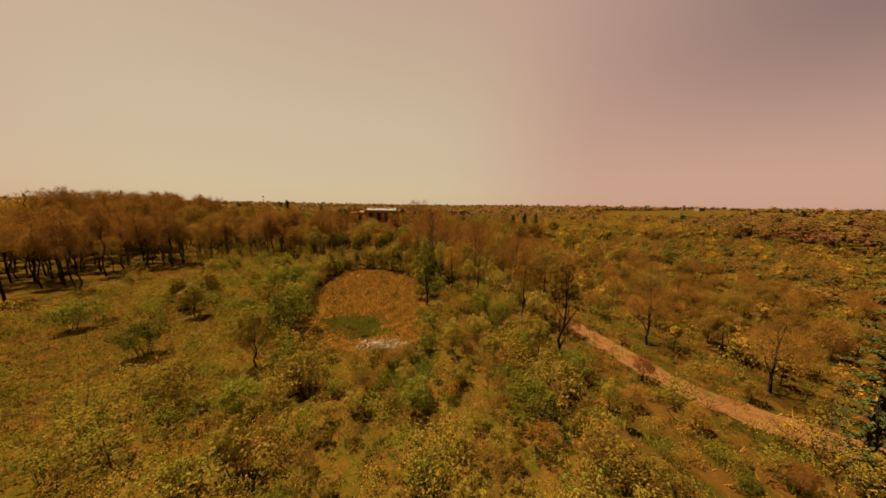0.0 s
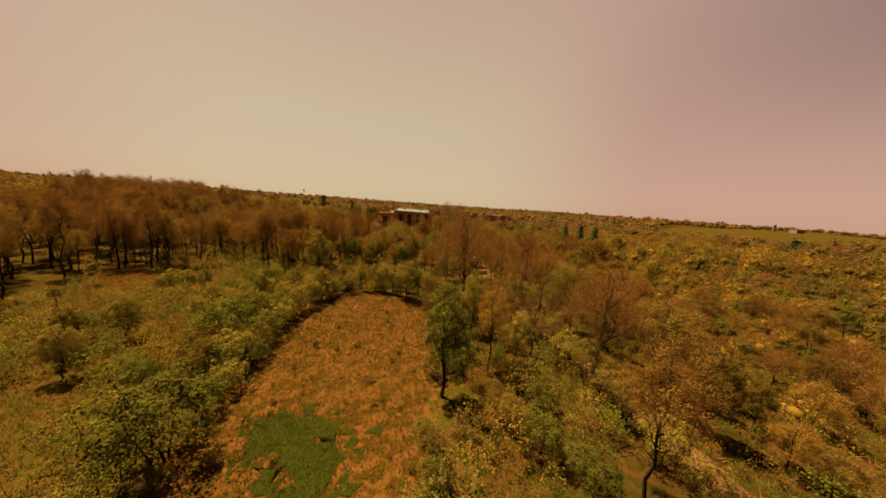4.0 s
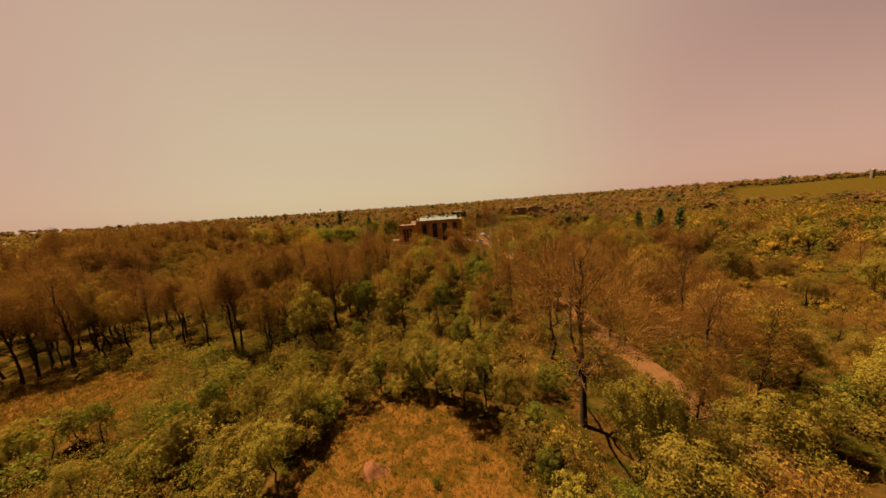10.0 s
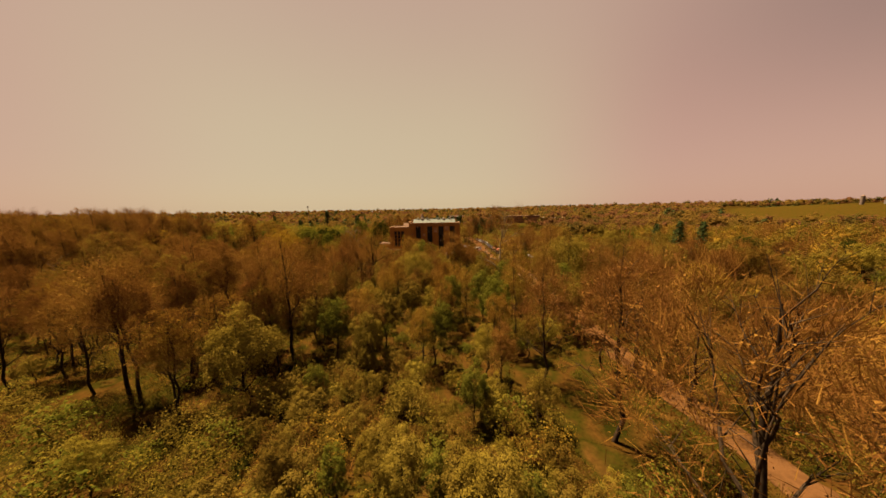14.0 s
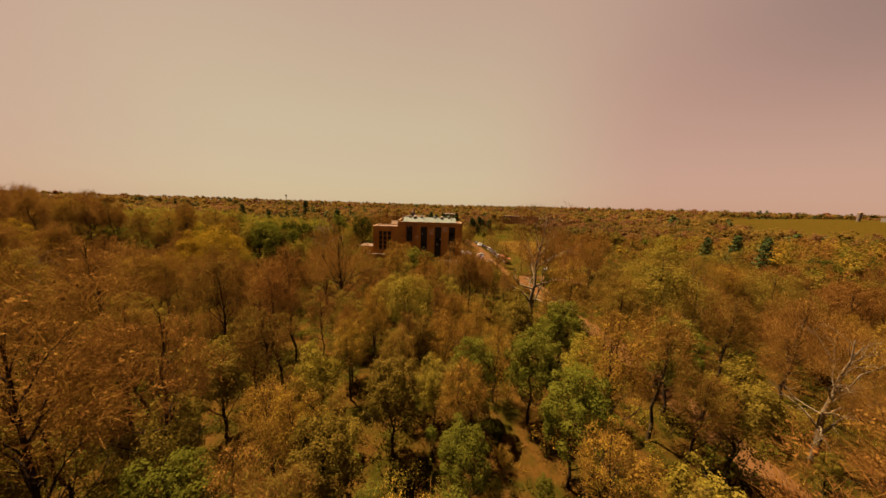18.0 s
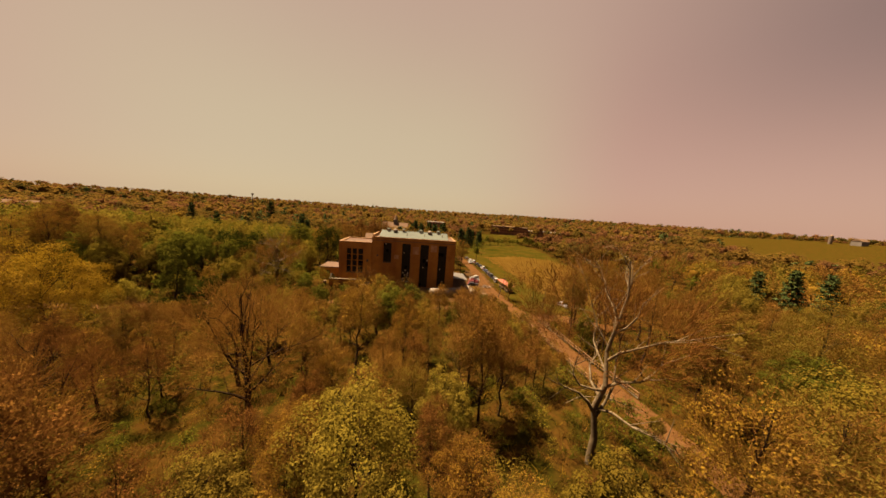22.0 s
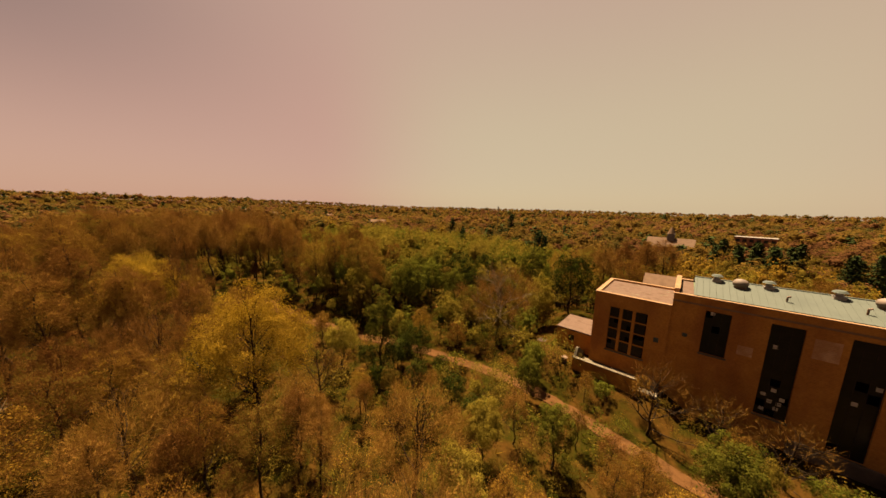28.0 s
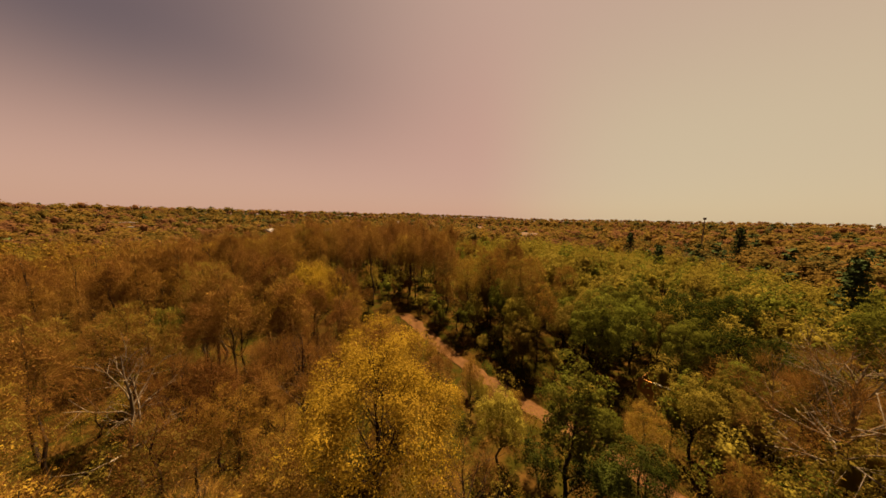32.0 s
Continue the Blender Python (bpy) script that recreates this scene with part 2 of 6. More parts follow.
M_SHINGLE = material("brown_roof_shingles", [(0.0912, 0.057, 0.0371), (0.125, 0.0798, 0.0513)], scale=0.8, fine=0.4)
M_TYRE = material("black_rubber", [(0.02, 0.02, 0.02), (0.035, 0.035, 0.035)], scale=3)
M_CHROME = material("wheel_rim_metal", [(0.45, 0.45, 0.45), (0.6, 0.6, 0.6)], rough=0.35, metal=0.8, scale=3)
M_LAMP = material("clear_lamp_plastic", [(0.7, 0.68, 0.62), (0.8, 0.78, 0.72)], rough=0.2, scale=3)
M_REDLAMP = material("red_lamp_plastic", [(0.4, 0.02, 0.02), (0.5, 0.04, 0.03)], rough=0.3, scale=3)


def weathered(m, streak, amount):
    """Adds long downward weather streaks and faint brick courses to a wall material."""
    nt = m.node_tree
    N, L = nt.nodes, nt.links
    bsdf = N["Principled BSDF"]
    link = bsdf.inputs["Base Color"].links[0]
    src = link.from_socket
    geo = N.new("ShaderNodeNewGeometry")
    mp = N.new("ShaderNodeMapping")
    mp.inputs["Scale"].default_value = (0.2, 0.2, 0.045)
    L.new(geo.outputs["Position"], mp.inputs["Vector"])
    tex = N.new("ShaderNodeTexNoise")
    tex.inputs["Scale"].default_value, tex.inputs["Detail"].default_value = 1.0, 5
    L.new(mp.outputs[0], tex.inputs["Vector"])
    mr = N.new("ShaderNodeMapRange")
    mr.inputs["From Min"].default_value, mr.inputs["From Max"].default_value, mr.inputs["To Max"].default_value = 0.48, 0.72, amount
    L.new(tex.outputs["Fac"], mr.inputs["Value"])
    mix = N.new("ShaderNodeMix")
    mix.data_type = "RGBA"
    L.new(mr.outputs["Result"], mix.inputs["Factor"])
    L.new(src, mix.inputs[6])
    mix.inputs[7].default_value = (*streak, 1)
    sep = N.new("ShaderNodeSeparateXYZ")
    L.new(geo.outputs["Position"], sep.inputs[0])
    course = N.new("ShaderNodeMath")
    course.operation = "SINE"
    step = N.new("ShaderNodeMath")
    step.operation = "MULTIPLY"
    step.inputs[1].default_value = 6.2832 / 0.225
    L.new(sep.outputs["Z"], step.inputs[0])
    L.new(step.outputs[0], course.inputs[0])
    tone = N.new("ShaderNodeMapRange")
    tone.inputs["From Min"].default_value, tone.inputs["From Max"].default_value = -1.0, 1.0
    tone.inputs["To Min"].default_value, tone.inputs["To Max"].default_value = 0.9, 1.06
    L.new(course.outputs[0], tone.inputs["Value"])
    hsv = N.new("ShaderNodeHueSaturation")
    L.new(tone.outputs["Result"], hsv.inputs["Value"])
    L.new(mix.outputs[2], hsv.inputs["Color"])
    L.new(hsv.outputs["Color"], bsdf.inputs["Base Color"])


weathered(M_BRICK, (0.19, 0.062, 0.026), 0.6)
weathered(M_BRICK2, (0.24, 0.11, 0.05), 0.6)


def mesh_from(name, verts, faces, mats, index=None, smooth=False):
    me = bpy.data.meshes.new(name)
    me.from_pydata(verts, [], faces)
    for m in mats:
        me.materials.append(m)
    if index is not None:
        me.polygons.foreach_set("material_index", np.asarray(index, dtype=np.int32))
    if smooth:
        me.polygons.foreach_set("use_smooth", np.ones(len(me.polygons), dtype=bool))
    me.update()
    return me


def part(name, bm, mat, parent=None, label="", smooth=False):
    """One mesh object from a bmesh, under its thing or part."""
    me = bpy.data.meshes.new(name)
    bm.to_mesh(me)
    bm.free()
    me.materials.append(mat)
    if smooth:
        me.polygons.foreach_set("use_smooth", np.ones(len(me.polygons), dtype=bool))
    ob = new(name, me)
    ob.parent = parent
    return tagged(ob, label)


def box(x0, y0, z0, x1, y1, z1, bm=None, bevel=0.0):
    own = bmesh.new()
    bmesh.ops.create_cube(own, size=1, matrix=Matrix.Translation(((x0 + x1) / 2, (y0 + y1) / 2, (z0 + z1) / 2)) @ Matrix.Diagonal((x1 - x0, y1 - y0, z1 - z0, 1)))
    if bevel:
        bmesh.ops.bevel(own, geom=own.edges[:], offset=bevel, segments=1, affect="EDGES")
    if bm is None:
        return own
    me = bpy.data.meshes.new("joined")
    own.to_mesh(me)
    own.free()
    bm.from_mesh(me)
    bpy.data.meshes.remove(me)
    return bm


def tube(p0, p1, r0, r1=None, sides=10, bm=None, caps=True):
    bm = bm or bmesh.new()
    p0, p1 = Vector(p0), Vector(p1)
    d = p1 - p0
    m = Matrix.Translation((p0 + p1) / 2) @ d.to_track_quat("Z", "Y").to_matrix().to_4x4()
    bmesh.ops.create_cone(bm, cap_ends=caps, segments=sides, radius1=r0, radius2=r0 if r1 is None else r1, depth=d.length, matrix=m)
    return bm


def thing(name, label, category, m, group="", kind=""):
    ob = new(name)
    ob.matrix_world = m
    ob.empty_display_size = 0.5
    return tagged(ob, label, category, group, kind)


# ---- plan ----
def smooth01(a, b, x):
    t = np.clip((x - a) / (b - a), 0, 1)
    return t * t * (3 - 2 * t)


def ground_z(x, y):
    """The lie of the land."""
    x, y = np.asarray(x, float), np.asarray(y, float)
    z = -0.6 * smooth01(170, 110, y) + 0.35 * np.sin(x * 0.043 + 1.0) * np.sin(y * 0.037) + 0.2 * np.sin(x * 0.11 - y * 0.07)
    flat = smooth01(60, 40, np.hypot(x + 55, y - 262))
    z = z * (1 - flat)
    hs, hd = (x + 81.7) * 0.9836 + (y - 239) * 0.1805, (y - 239) * 0.9836 - (x + 81.7) * 0.1805
    z = z + 3.5 * smooth01(-19, -10, hs) * smooth01(15, 10, hs) * smooth01(-10, -4.5, hd) * smooth01(40, 28, hd)
    r = np.hypot(x + 30, y - 150)
    z = z + 4 * smooth01(250, 700, r) * smooth01(-500, 0, x) + 9 * smooth01(110, 400, x) * smooth01(-300, 100, y)
    z = z + 7 * smooth01(900, 3600, r) + 8 * smooth01(-115, -170, x) * smooth01(100, 150, y) * smooth01(320, 240, y) + 26 * smooth01(380, 950, -0.5 * (x + 80) - 0.87 * (y - 187)) + 14 * np.exp(-((x - 690) ** 2 + (y - 700) ** 2) / 39200)
    return z


ROAD = [(62, 14), (50, 23), (43, 28), (37, 31), (34, 36), (32, 44), (29, 54), (25, 70), (21, 86), (17, 96), (14, 104), (12.5, 112), (10.5, 121), (7, 133), (3, 146), (1, 158), (-1, 176), (-6, 194), (-9.6, 205), (-11.2, 210.8), (-13.4, 220.3), (-16, 229), (-20, 238), (-23, 249), (-25.5, 259), (-28, 273), (-31, 296), (-37, 322), (-46, 352), (-58, 384)]
BRANCH = [(-17, 229), (-12, 231), (-5, 231.5), (2, 230), (9, 227)]
LANE = [(-21, 240), (-32, 235), (-45, 230), (-58, 227), (-70, 226), (-80, 226), (-90, 225), (-100, 221), (-108, 217), (-115, 213), (-124, 206), (-131, 200), (-139, 194), (-152, 186)]
CLEARING = [(-39, 106), (-26, 104), (-14, 102), (-9, 88), (-6, 70), (-5, 56), (-5, 45), (-12, 40), (-22, 43), (-29, 49), (-34, 60), (-37, 74), (-39, 90)]
LEFT_MEADOW = [(-78, 46), (-70, 53), (-50, 57), (-43, 48), (-45, 34), (-46, 26), (-62, 34)]
LEFT_MEADOW2 = [(-117, 98), (-84, 106), (-74, 98), (-80, 88), (-96, 84)]
MEADOW = [(-60, 420), (-42, 354), (-33, 324), (-27, 299), (-24.2, 276), (-21.5, 262), (-19, 247), (-14, 236), (2, 239), (14, 247), (24, 262), (30, 289), (34, 335), (32, 420), (20, 470), (-20, 470)]
HAY = [(-22, 346), (-13, 300), (-6, 268), (1, 247), (14, 250), (22, 264), (28, 290), (31.5, 330), (29, 352), (4, 360)]
FAR_FIELDS = [[(215, 395), (330, 330), (520, 300), (1000, 420), (1300, 900), (1000, 1150), (560, 900), (330, 600)], [(-20, 470), (90, 460), (130, 540), (60, 580), (-30, 560)]]
YARD = [(-48, 238), (-36, 236), (-24, 244), (-24, 262), (-28, 290), (-36, 292), (-39, 262), (-44, 246)]


def inside(poly, x, y):
    c = np.zeros(np.shape(x), bool)
    for (ax, ay), (bx, by) in zip(poly, poly[1:] + poly[:1]):
        c ^= ((ay > y) != (by > y)) & (x < (bx - ax) * (y - ay) / (by - ay + 1e-9) + ax)
    return c


def dist_line(line, x, y):
    best = np.full(np.shape(x), 1e9)
    for (ax, ay), (bx, by) in zip(line, line[1:]):
        dx, dy = bx - ax, by - ay
        t = np.clip(((x - ax) * dx + (y - ay) * dy) / (dx * dx + dy * dy), 0, 1)
        best = np.minimum(best, np.hypot(x - ax - t * dx, y - ay - t * dy))
    return best


# ---- ground ----
def ground():
    """One sheet: fine squares near, growing towards the horizon."""
    inner = np.arange(-260, 261, 4.0)
    steps = np.cumsum(np.geomspace(5, 420, 34))
    axis = np.concatenate([inner[0] - steps[::-1], inner, inner[-1] + steps])
    X, Y = np.meshgrid(axis - 30, axis + 150)
    Z = ground_z(X, Y)
    n = len(axis)
    verts = np.stack([X, Y, Z], -1).reshape(-1, 3).tolist()
    i = np.arange(n * n).reshape(n, n)
    faces = np.stack([i[:-1, :-1], i[:-1, 1:], i[1:, 1:], i[1:, :-1]], -1).reshape(-1, 4).tolist()
    ob = new("ground", mesh_from("ground", verts, faces, [M_EARTH], smooth=True))
    tagged(ob, "brown scrubby ground with dry grass and leaf litter", "ground", kind="structure")


def ribbon(name, line, width, lift, mat, label, category, seed):
    """A road draped on the land, with ragged edges."""
    rng = np.random.default_rng(seed)
    pts = []
    for (ax, ay), (bx, by) in zip(line, line[1:]):
        k = max(2, int(math.hypot(bx - ax, by - ay) / 1.5))
        pts += [(ax + (bx - ax) * i / k, ay + (by - ay) * i / k) for i in range(k)]
    pts = np.array(pts + [line[-1]])
    for _ in range(6):
        pts[1:-1] = (pts[:-2] + 2 * pts[1:-1] + pts[2:]) / 4
    tan = np.gradient(pts, axis=0)
    tan /= np.linalg.norm(tan, axis=1, keepdims=True)
    nor = np.stack([-tan[:, 1], tan[:, 0]], 1)
    cols = np.linspace(-1, 1, 7)
    verts, faces = [], []
    wob = rng.normal(0, 0.22, (len(pts), 2))
    for i, p in enumerate(pts):
        for c in cols:
            w = width / 2 * c + (wob[i, 0] if c == -1 else wob[i, 1] if c == 1 else 0)
            q = p + nor[i] * w
            rut = -0.05 if 0.2 < abs(c) < 0.5 else 0.0
            verts.append((q[0], q[1], float(ground_z(q[0], q[1])) + lift + rut + 0.03 * (1 - abs(c))))
    k = len(cols)
    for i in range(len(pts) - 1):
        for c in range(k - 1):
            a = i * k + c
            faces.append((a, a + 1, a + k + 1, a + k))
    ob = new(name, mesh_from(name, verts, faces, [mat], smooth=True))
    tagged(ob, label, category, kind="structure")


def patch(name, poly, lift, mat, label, category, step=1.5, ragged=1.2, seed=1):
    """A sheet of other ground over an area, draped, with a ragged edge."""
    P = np.array(poly)
    x0, y0 = P.min(0) - 3
    x1, y1 = P.max(0) + 3
    xs, ys = np.arange(x0, x1, step), np.arange(y0, y1, step)
    X, Y = np.meshgrid(xs, ys)
    rng = np.random.default_rng(seed)
    JX, JY = rng.normal(0, ragged, X.shape), rng.normal(0, ragged, X.shape)
    keep = inside([tuple(p) for p in poly], X + JX, Y + JY)
    Z = ground_z(X, Y) + lift
    ids, verts, faces = -np.ones(X.shape, int), [], []

    def vid(i, j):
        if ids[i, j] < 0:
            ids[i, j] = len(verts)
            verts.append((X[i, j] + 0.3 * JX[i, j], Y[i, j] + 0.3 * JY[i, j], Z[i, j]))
        return int(ids[i, j])

    for i in range(len(ys) - 1):
        for j in range(len(xs) - 1):
            if keep[i, j]:
                faces.append((vid(i, j), vid(i, j + 1), vid(i + 1, j + 1), vid(i + 1, j)))
    ob = new(name, mesh_from(name, verts, faces, [mat], smooth=True))
    tagged(ob, label, category, kind="structure")


ground()
ribbon("road", ROAD, 4.8, 0.1, M_DIRT, "sunlit brown dirt road with worn wheel ruts", "road", 3)
ribbon("road_branch", BRANCH, 5.0, 0.13, M_DIRT, "pale dirt track branching off along the meadow", "road", 4)
ribbon("lane", LANE, 2.7, 0.13, M_DIRT, "sandy dirt lane along the front of the brick building", "road", 5)
SCRUB_GRASS = [(-82, 4), (-84, 30), (-70, 60), (-44, 62), (-38, 100), (-8, 98), (-2, 70), (8, 40), (20, 4)]
patch("scrub_grass", SCRUB_GRASS, 0.03, M_OLIVE, "olive and tawny rough grass between shrubs", "ground", seed=10)
patch("clearing_ground", CLEARING, 0.06, M_STRAW, "orange dry grass clearing among shrubs", "ground", seed=11)
patch("clearing_green", [(-27, 57), (-20, 60), (-14, 57), (-12, 51), (-15, 47.5), (-20, 49), (-24, 52)], 0.12, M_GREEN, "lush dark green grass patch in the clearing", "grass", 1.0, 1.5, 12)
patch("clearing_green_south", [(-9, 40), (-3, 43), (-1, 38), (-3, 32), (-11, 34)], 0.1, M_GREEN, "green grass patch beside the rubble", "grass", 1.0, 1.3, 13)
patch("rubble_ground", [(-15, 45.2), (-13, 47.2), (-9.5, 47.8), (-7, 46.6), (-8, 44.6), (-12, 44)], 0.09, M_GRAVEL, "pale crushed stone patch in the clearing", "rubble", 0.7, 0.9, 21)
patch("meadow_ground_west", LEFT_MEADOW, 0.06, M_OLIVE, "olive rough meadow between shrubs", "ground", seed=14)
patch("meadow_ground_far_west", LEFT_MEADOW2, 0.06, M_STRAW, "dry straw-coloured meadow by the wood", "ground", seed=15)
patch("field_ground", MEADOW, 0.06, M_FIELD, "mown green and straw-coloured field beside the road", "field", 3.0, 1.0, 16)
patch("hay_strip", HAY, 0.12, M_HAY, "dry yellow stubble strip in the field", "field", 2.0, 1.2, 17)


def hay_rows():
    """Low windrows of cut hay along the field."""
    row_rng = np.random.default_rng(5)
    vs, fs = [], []
    for k in range(15):
        off = -22 + 4.1 * k
        y = 250.0
        last = None
        while y < 345:
            x = -8 + off - 0.16 * (y - 250) + row_rng.normal(0, 0.15)
            if inside(HAY, np.array([x]), np.array([y]))[0]:
                z = float(ground_z(x, y)) + 0.13
                w = 0.45 + row_rng.uniform(-0.15, 0.2)
                b = len(vs)
                vs += [(x - w, y, z), (x, y, z + 0.22), (x + w, y, z)]
                if last is not None:
                    fs += [(last, last + 1, b + 1, b), (last + 1, last + 2, b + 2, b + 1)]
                last = b
            else:
                last = None
            y += 1.3
    tagged(new("hay_rows", mesh_from("hay_rows", vs, fs, [M_WINDROW], smooth=True)), "low rows of cut dry hay along the field", "hay", kind="stuff")


hay_rows()
patch("far_field_east", FAR_FIELDS[0], 0.9, M_OLIVE, "distant tawny farm field on a rise", "field", 20.0, 6.0, 19)
patch("far_field_north", FAR_FIELDS[1], 0.5, M_FIELD, "distant mown lawn between campus buildings", "field", 6.0, 3.0, 20)
patch("yard_ground", YARD, 0.08, M_GRAVEL, "gravel yard with parked cars beside the building", "yard", 1.5, 0.6, 18)


# ---- trees ----
def frames(d):
    """Two unit vectors across each direction."""
    d = d / np.maximum(np.linalg.norm(d, axis=1, keepdims=True), 1e-6)
    ref = np.where(np.abs(d[:, 2:3]) > 0.9, np.array([[1.0, 0, 0]]), np.array([[0, 0, 1.0]]))
    a = np.cross(d, ref)
    a /= np.maximum(np.linalg.norm(a, axis=1, keepdims=True), 1e-6)
    return a, np.cross(d, a)


def limbs_mesh(segs, sides=5):
    """Tapered tubes along the segments: arrays of corners and triangles."""
    p0, p1 = np.array([s[0] for s in segs]), np.array([s[1] for s in segs])
    r0, r1 = np.array([s[2] for s in segs])[:, None], np.array([s[3] for s in segs])[:, None]
    a, b = frames(p1 - p0)
    ang = np.arange(sides) * 2 * np.pi / sides
    ring = a[:, None] * np.cos(ang)[None, :, None] + b[:, None] * np.sin(ang)[None, :, None]
    v = np.concatenate([p0[:, None] + ring * r0[:, None], p1[:, None] + ring * r1[:, None]], 1)
    n = len(segs)
    k = np.arange(sides)
    k2 = (k + 1) % sides
    base = (np.arange(n) * 2 * sides)[:, None]
    t = np.concatenate([np.stack([base + k, base + k2, base + sides + k2], -1), np.stack([base + k, base + sides + k2, base + sides + k], -1)], 1)
    return v.reshape(-1, 3), t.reshape(-1, 3)


def skeleton_of(rng, height, bare, limbs, reach, rise, subs=4, lean=0.04, stems=1, girth=0.016, crook=0.17):
    """Trunk, limbs and branches; and the points and ways where twigs or leaves grow."""
    segs, fine, anchors, ways = [], [], [], []
    for s in range(stems):
        az0 = rng.uniform(0, 6.28)
        off = np.array([math.cos(az0), math.sin(az0), 0]) * (0.25 * s)
        tilt = np.array([math.cos(az0), math.sin(az0), 0]) * (lean + 0.22 * (stems > 1))
        h = height * (1 if s == 0 else rng.uniform(0.7, 0.98))
        nodes = [off]
        for k in range(1, 8):
            nodes.append(off + np.array([0, 0, h * 0.93 * k / 7]) + tilt * h * (k / 7) ** 1.3 + rng.normal(0, 0.012 * h, 3) * (1, 1, 0.3))
        nodes = np.array(nodes)
        rad = h * girth * (1 - 0.88 * np.linspace(0, 1, 8) ** 0.9) / (1 if stems == 1 else 1.5)
        segs += [(nodes[k], nodes[k + 1], rad[k], rad[k + 1]) for k in range(7)]
        n = max(4, limbs // stems)
        for i in range(n):
            f = bare + (0.97 - bare) * (i + rng.uniform(0, 1)) / n
            k = min(6, int(f * 7))
            base = nodes[k] + (nodes[k + 1] - nodes[k]) * (f * 7 - k)
            az = i * 2.4 + rng.normal(0, 0.5) + az0
            el = radians(rise) + 0.55 * f + rng.normal(0, 0.15)
            way = np.array([math.cos(az) * math.cos(el), math.sin(az) * math.cos(el), math.sin(el)])
            top = 1 - ((f - bare) / (1 - bare)) ** 2 * 0.72
            length = h * reach * top * rng.uniform(0.7, 1.15)
            r = max(0.02, rad[k] * 0.5)
            p, q = base, way.copy()
            for j in range(4):
                q = q + rng.normal(0, crook, 3) + (0, 0, 0.09)
                q /= np.linalg.norm(q)
                e = p + q * length / 4
                segs.append((p, e, r * (1 - j * 0.22), r * (1 - (j + 1) * 0.22)))
                if j >= 1:
                    for _ in range(subs // 2 + (j == 3)):
                        w = q + rng.normal(0, 0.62, 3) + (0, 0, 0.15)
                        w /= np.linalg.norm(w)
                        st = p + (e - p) * rng.uniform(0.1, 1)
                        ln = length * rng.uniform(0.2, 0.42)
                        fine.append((st, st + w * ln, r * 0.32, r * 0.1))
                        for u in (0.55, 1.0):
                            anchors.append(st + w * ln * u)
                            ways.append(w)
                p = e
            anchors.append(p)
            ways.append(q)
        anchors.append(nodes[-1])
        ways.append(np.array([0, 0, 1.0]))
    return segs, fine, np.array(anchors), np.array(ways)


def twigs_mesh(rng, anchors, ways, each, length, width):
    n = len(anchors) * each
    a = np.repeat(anchors, each, 0) + rng.normal(0, length * 0.28, (n, 3))
    w = np.repeat(ways, each, 0) + rng.normal(0, 0.6, (n, 3)) + (0, 0, 0.25)
    w /= np.linalg.norm(w, axis=1, keepdims=True)
    x, y = frames(w)
    t = rng.uniform(0, 6.28, (n, 1))
    side = x * np.cos(t) + y * np.sin(t)
    ln = length * rng.uniform(0.5, 1.3, (n, 1))
    v = np.stack([a - side * width / 2, a + side * width / 2, a + w * ln], 1).reshape(-1, 3)
    return v, np.arange(3 * n).reshape(-1, 3)


def blades(rng, pos, normal, size):
    """Three-cornered leaf sprays lying across the given normals."""
    x, y = frames(normal)
    n = len(pos)
    t = rng.uniform(0, 6.28, (n, 1))
    s = size * rng.uniform(0.55, 1.3, (n, 1))
    v = np.stack([pos + s * (0.62 if k == 0 else 0.5) * (x * np.cos(t + 2.1 * k) + y * np.sin(t + 2.1 * k)) for k in range(3)], 1)
    return v.reshape(-1, 3), np.arange(3 * n).reshape(-1, 3)


def crown_lobes(rng, height, bare, wide, count):
    """Rounded lobes that make up a crown: centres, outward ways and radii."""
    k = np.arange(count)
    z = 0.98 - 1.42 * (k + 0.5) / count
    az = k * 2.39996 + rng.uniform(0, 6.28) + rng.normal(0, 0.25, count)
    d = np.stack([np.cos(az) * np.sqrt(1 - z * z), np.sin(az) * np.sqrt(1 - z * z), z], 1)
    half = np.array([wide * height, wide * height * rng.uniform(0.82, 1.0), (1 - bare) * height * 0.5])
    hub = np.array([0, 0, height - half[2]])
    r = np.minimum(half[0], half[2]) * rng.uniform(0.2, 0.38, count) * (26 / count) ** 0.25
    out = rng.uniform(0.42, 0.9, (count, 1)) * (1 - 0.12 * (z[:, None] < -0.1))
    return hub + d * half * out, d, r, hub, half


def lobe_shell(rng, lobes, each, inner, outer):
    """Points and outward normals over the shells of the lobes."""
    c, d, r, hub, half = lobes
    n = len(c) * each
    e = rng.normal(0, 0.75, (n, 3)) + 0.55 * np.repeat(d, each, 0) + (0, 0, 0.28)
    e /= np.maximum(np.linalg.norm(e, axis=1, keepdims=True), 1e-6)
    rr = np.repeat(r, each)[:, None] * rng.uniform(inner, outer, (n, 1))
    return np.repeat(c, each, 0) + e * rr * (0.92, 0.92, 1.15), e


